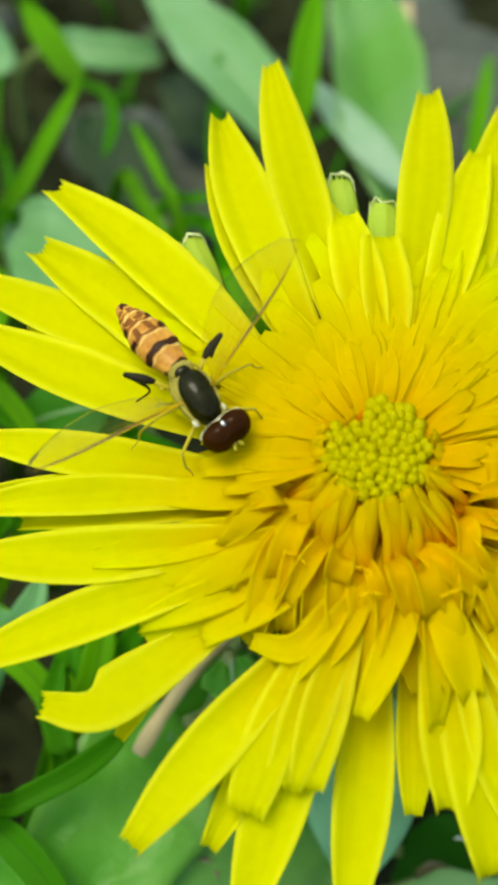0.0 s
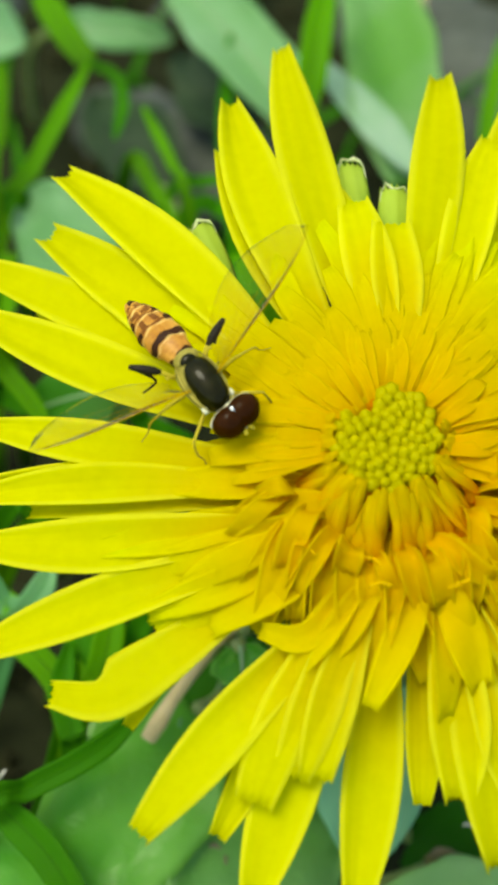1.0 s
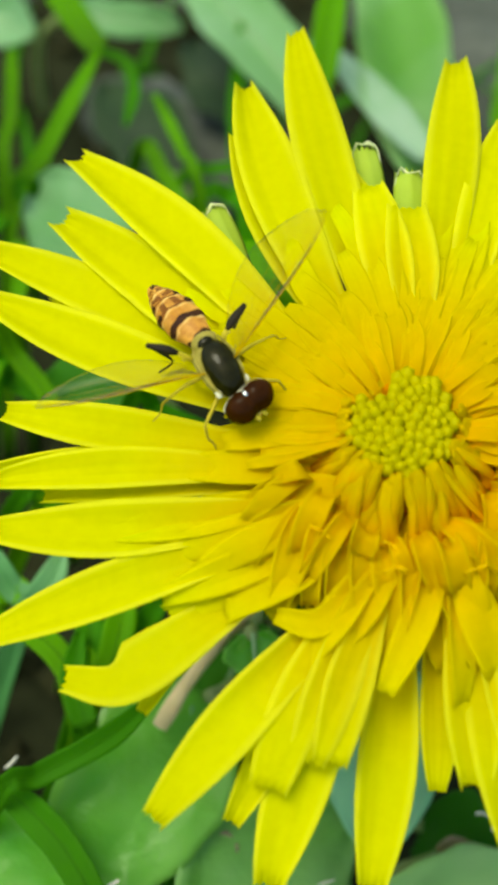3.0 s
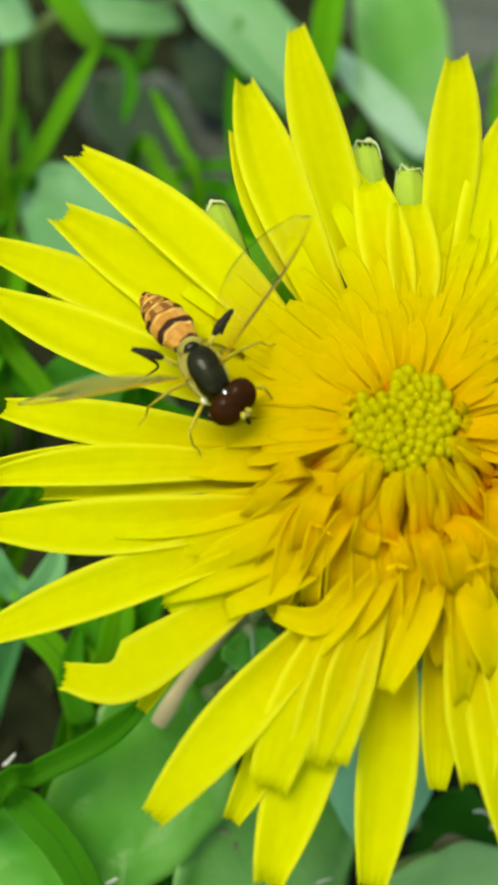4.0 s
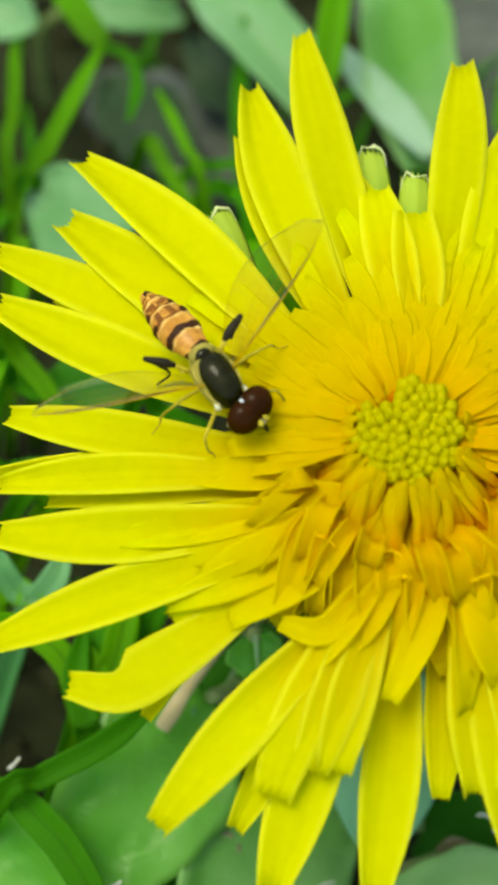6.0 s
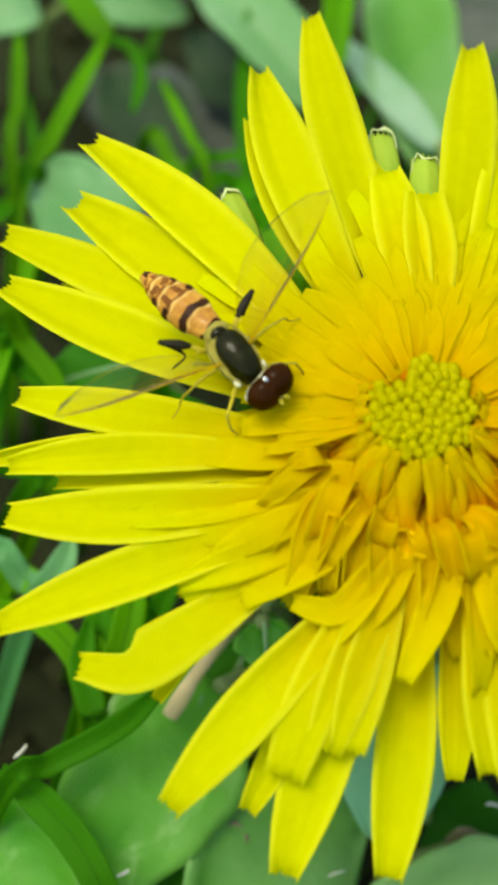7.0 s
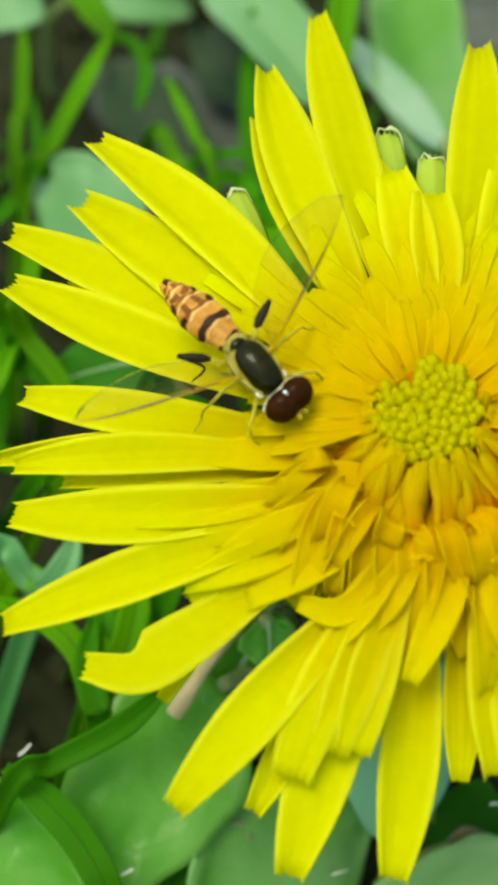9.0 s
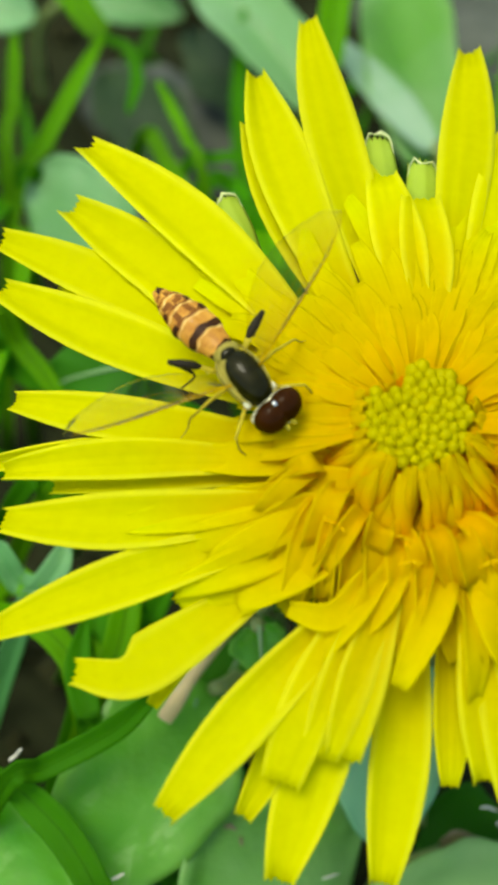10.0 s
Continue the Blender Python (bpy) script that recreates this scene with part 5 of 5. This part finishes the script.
abdomen = fly_part("abdomen", lambda bm: shell(bm, 0.0, 3.62, -180, 180, 0.0, n=40, m=40), amber, hoverfly, "amber abdomen with dark bands")
BANDS = ((0.02, 0.28, -100, 100, 0.0), (0.94, 1.22, -100, 100, -0.10), (1.76, 1.88, -95, 95, -0.08), (2.40, 2.50, -95, 95, -0.06), (2.98, 3.07, -90, 90, -0.04))
for x0, x1, a0, a1, bow in BANDS:
    fly_part("dark_band", lambda bm: shell(bm, x0, x1, a0, a1, 0.014, bow), band_dark if x1 < 1.5 else mark_brown, abdomen)
for s in (-1, 1):
    fly_part("side_spot", lambda bm: shell(bm, 1.72, 1.98, s * 42, s * 100, 0.018), band_dark, abdomen)
    fly_part("side_spot", lambda bm: shell(bm, 2.38, 2.62, s * 46, s * 105, 0.018), band_dark, abdomen)
    fly_part("side_spot", lambda bm: shell(bm, 2.96, 3.12, s * 40, s * 100, 0.018), mark_brown, abdomen)
    fly_part("back_mark", lambda bm: shell(bm, 1.30, 1.66, s * 6, s * 16, 0.012, -0.3), mark_soft, abdomen)
    fly_part("back_mark", lambda bm: shell(bm, 1.90, 2.38, s * 12, s * 32, 0.012, -0.6), mark_brown, abdomen)
    fly_part("back_mark", lambda bm: shell(bm, 1.92, 2.20, s * 52, s * 70, 0.012, -0.3), mark_soft, abdomen)
    fly_part("back_mark", lambda bm: shell(bm, 2.56, 2.80, s * 4, s * 48, 0.014), mark_brown, abdomen)
    fly_part("back_mark", lambda bm: shell(bm, 3.12, 3.26, s * 8, s * 50, 0.014), mark_brown, abdomen)
for x in (0.90, 1.70, 2.34, 2.92):
    fly_part("segment_edge", lambda bm: shell(bm, x - 0.05, x + 0.02, -95, 95, 0.010, -0.08), segment_cream, abdomen)
fly_part("tail_spot", lambda bm: shell(bm, 3.36, 3.60, -10, 75, 0.016), band_dark, abdomen)

head = fly_part("head", lambda bm: ball(bm, (0.04, 0, -0.10), (0.30, 0.91, 0.50), u=26, v=18), face_pale, hoverfly, "pale yellow face and cheeks")
fly_part("face", lambda bm: ball(bm, (0.62, 0, -0.22), (0.26, 0.30, 0.42), u=18, v=12), face_pale, head, "pale yellow bulging face")
for s in (-1, 1):
    fly_part("compound_eye", lambda bm: ball(bm, (0.28, s * 0.295, 0.06), (0.64, 0.66, 0.64), u=32, v=22, shape=lambda c: (c.x * (0.72 if c.x < 0 else 1.0), c.y, c.z)), eye_red, head, "dark red-brown compound eye")
    fly_part("antenna", lambda bm: tube(bm, spline([(0.80, s * 0.08, 0.02), (0.96, s * 0.13, 0.04), (1.10, s * 0.18, -0.04)], 6), (0.05, 0.06, 0.08, 0.09, 0.08, 0.03), 8), leg_yellow, head)
# small made-up metal bump that puts the glint on the head
fly_part("vertex", lambda bm: ball(bm, (0.16, 0, 0.60), (0.13, 0.085, 0.07), u=14, v=10), vertex_glint, head, "metal bump added for the glint on top of the head")
fly_part("proboscis", lambda bm: tube(bm, spline([(0.60, 0, -0.5), (0.70, 0, -0.78), (0.76, -0.03, -1.05)], 6), (0.12, 0.10, 0.08, 0.08, 0.09, 0.06), 8), leg_black, head)


def leg(name, material, lower, joints, radii, label):
    """Thigh and lower leg from the hip over the knee to the foot (mm in the fly's space)."""
    thigh = fly_part(name, lambda bm: tube(bm, spline(joints[:3], 10), np.interp(np.linspace(0, 1, 10), (0, 0.3, 0.6, 1), radii[:4]), 9), material, hoverfly, label)
    fly_part("shin", lambda bm: tube(bm, spline(joints[2:], 14), np.interp(np.linspace(0, 1, 14), (0, 0.5, 0.6, 1), radii[4:]), 7), lower, thigh)


for s in (-1, 1):
    leg("middle_leg", leg_yellow, leg_yellow, [(-0.1, s * 0.55, -0.45), (-0.1, s * 1.3, -0.1), (-0.05, s * 1.9, -0.1), (-0.1, s * 2.3, -0.7), (0.0, s * 2.5, -1.25), (0.1, s * 2.9, -1.5)], (0.07, 0.08, 0.07, 0.05, 0.05, 0.045, 0.032, 0.025), "thin yellow middle leg")
    leg("front_leg", leg_yellow, leg_yellow, [(0.7, s * 0.45, -0.45), (1.1, s * 1.0, -0.25), (1.45, s * 1.5, -0.2), (1.8, s * 1.6, -0.8), (2.0, s * 1.5, -1.25), (2.35, s * 1.6, -1.5)], (0.07, 0.08, 0.07, 0.05, 0.05, 0.045, 0.032, 0.025), "thin yellow front leg")
    fly_part("haltere", lambda bm: ball(tube(bm, [(-0.75, s * 0.62, 0.1), (-0.85, s * 0.85, 0.12)], (0.03, 0.03), 6), (-0.87, s * 0.92, 0.12), (0.07, 0.06, 0.06), u=10, v=8), leg_yellow, hoverfly)


# the hind legs: black thighs held out, the shins folded back beneath them
leg("hind_leg", leg_black, leg_black, [(-1.00, 0.88, 0.00), (-1.20, 1.36, 0.06), (-1.42, 1.92, 0.10), (-1.30, 1.50, -0.42), (-1.12, 1.28, -0.92), (-1.50, 1.70, -1.45)], (0.07, 0.17, 0.17, 0.09, 0.07, 0.06, 0.045, 0.035), "dark thickened hind leg")
leg("hind_leg", leg_black, leg_black, [(-1.18, -0.92, 0.00), (-1.56, -1.30, 0.06), (-2.00, -1.74, 0.10), (-1.62, -1.42, -0.42), (-1.25, -1.22, -0.92), (-1.30, -1.80, -1.45)], (0.07, 0.17, 0.17, 0.09, 0.07, 0.06, 0.045, 0.035), "dark thickened hind leg")


for y0, x1, y1 in ((0.55, -1.02, 0.92), (-0.55, -1.20, -0.95)):
    fly_part("hip", lambda bm: tube(bm, spline([(-0.72, y0, -0.25), (-0.88, 0.5 * (y0 + y1), -0.06), (x1, y1, 0.01)], 8), (0.09, 0.10, 0.10, 0.10, 0.10, 0.10, 0.09, 0.08), 8), leg_yellow, hoverfly, "pale yellow hip")


def wing(s):
    """A clear wing that lies along +y * s from its hinge, with its leading edge forward."""
    rows, size = [], 5.9
    lead = lambda t: 0.18 + 0.55 * t - 0.62 * t**3
    trail = lambda t: -0.15 - 1.75 * math.sin(math.pi * min(1, t * 0.96) ** 0.9) ** 0.8
    for i in range(19):
        t = i / 18
        a, b = lead(t), trail(t) if t < 0.985 else lead(t) - 0.12
        b = min(b + (0.35 if t < 0.08 else 0), a - 0.05)
        rows.append([(a + (b - a) * q, s * size * t, 0.05 * math.sin(6 * t + 5 * q)) for q in np.linspace(0, 1, 9)])
    ob = sheet("wing", rows, 0.004, wing_clear, hoverfly, "clear glassy veined wing")
    for q0, q1, r in ((0.0, 0.0, 0.025), (0.16, 0.12, 0.014), (0.32, 0.30, 0.008), (0.5, 0.52, 0.006)):
        pts = []
        for t in np.linspace(0, 0.95 if q0 < 0.5 else 0.8, 16):
            a, b = lead(t), trail(t)
            q = q0 + (q1 - q0) * t
            pts.append((a + (b - a) * q * min(1, 0.2 + 2 * t), s * size * t, 0.05 * math.sin(6 * t + 5 * q) + 0.012))
        fly_part("vein", lambda bm: tube(bm, pts, np.linspace(r, r * 0.5, 16), 6), vein_brown, ob)
    return ob


wing_left, wing_right = wing(1), wing(-1)


def motions():
    """The fly shifts on the petals; its head, abdomen and wings move on its body."""
    walk(hoverfly, FLY_ROWS)
    walk(head, HEAD_ROWS)
    walk(abdomen, ABDOMEN_ROWS)
    walk(wing_left, LEFT_ROWS)
    walk(wing_right, RIGHT_ROWS)


motions()
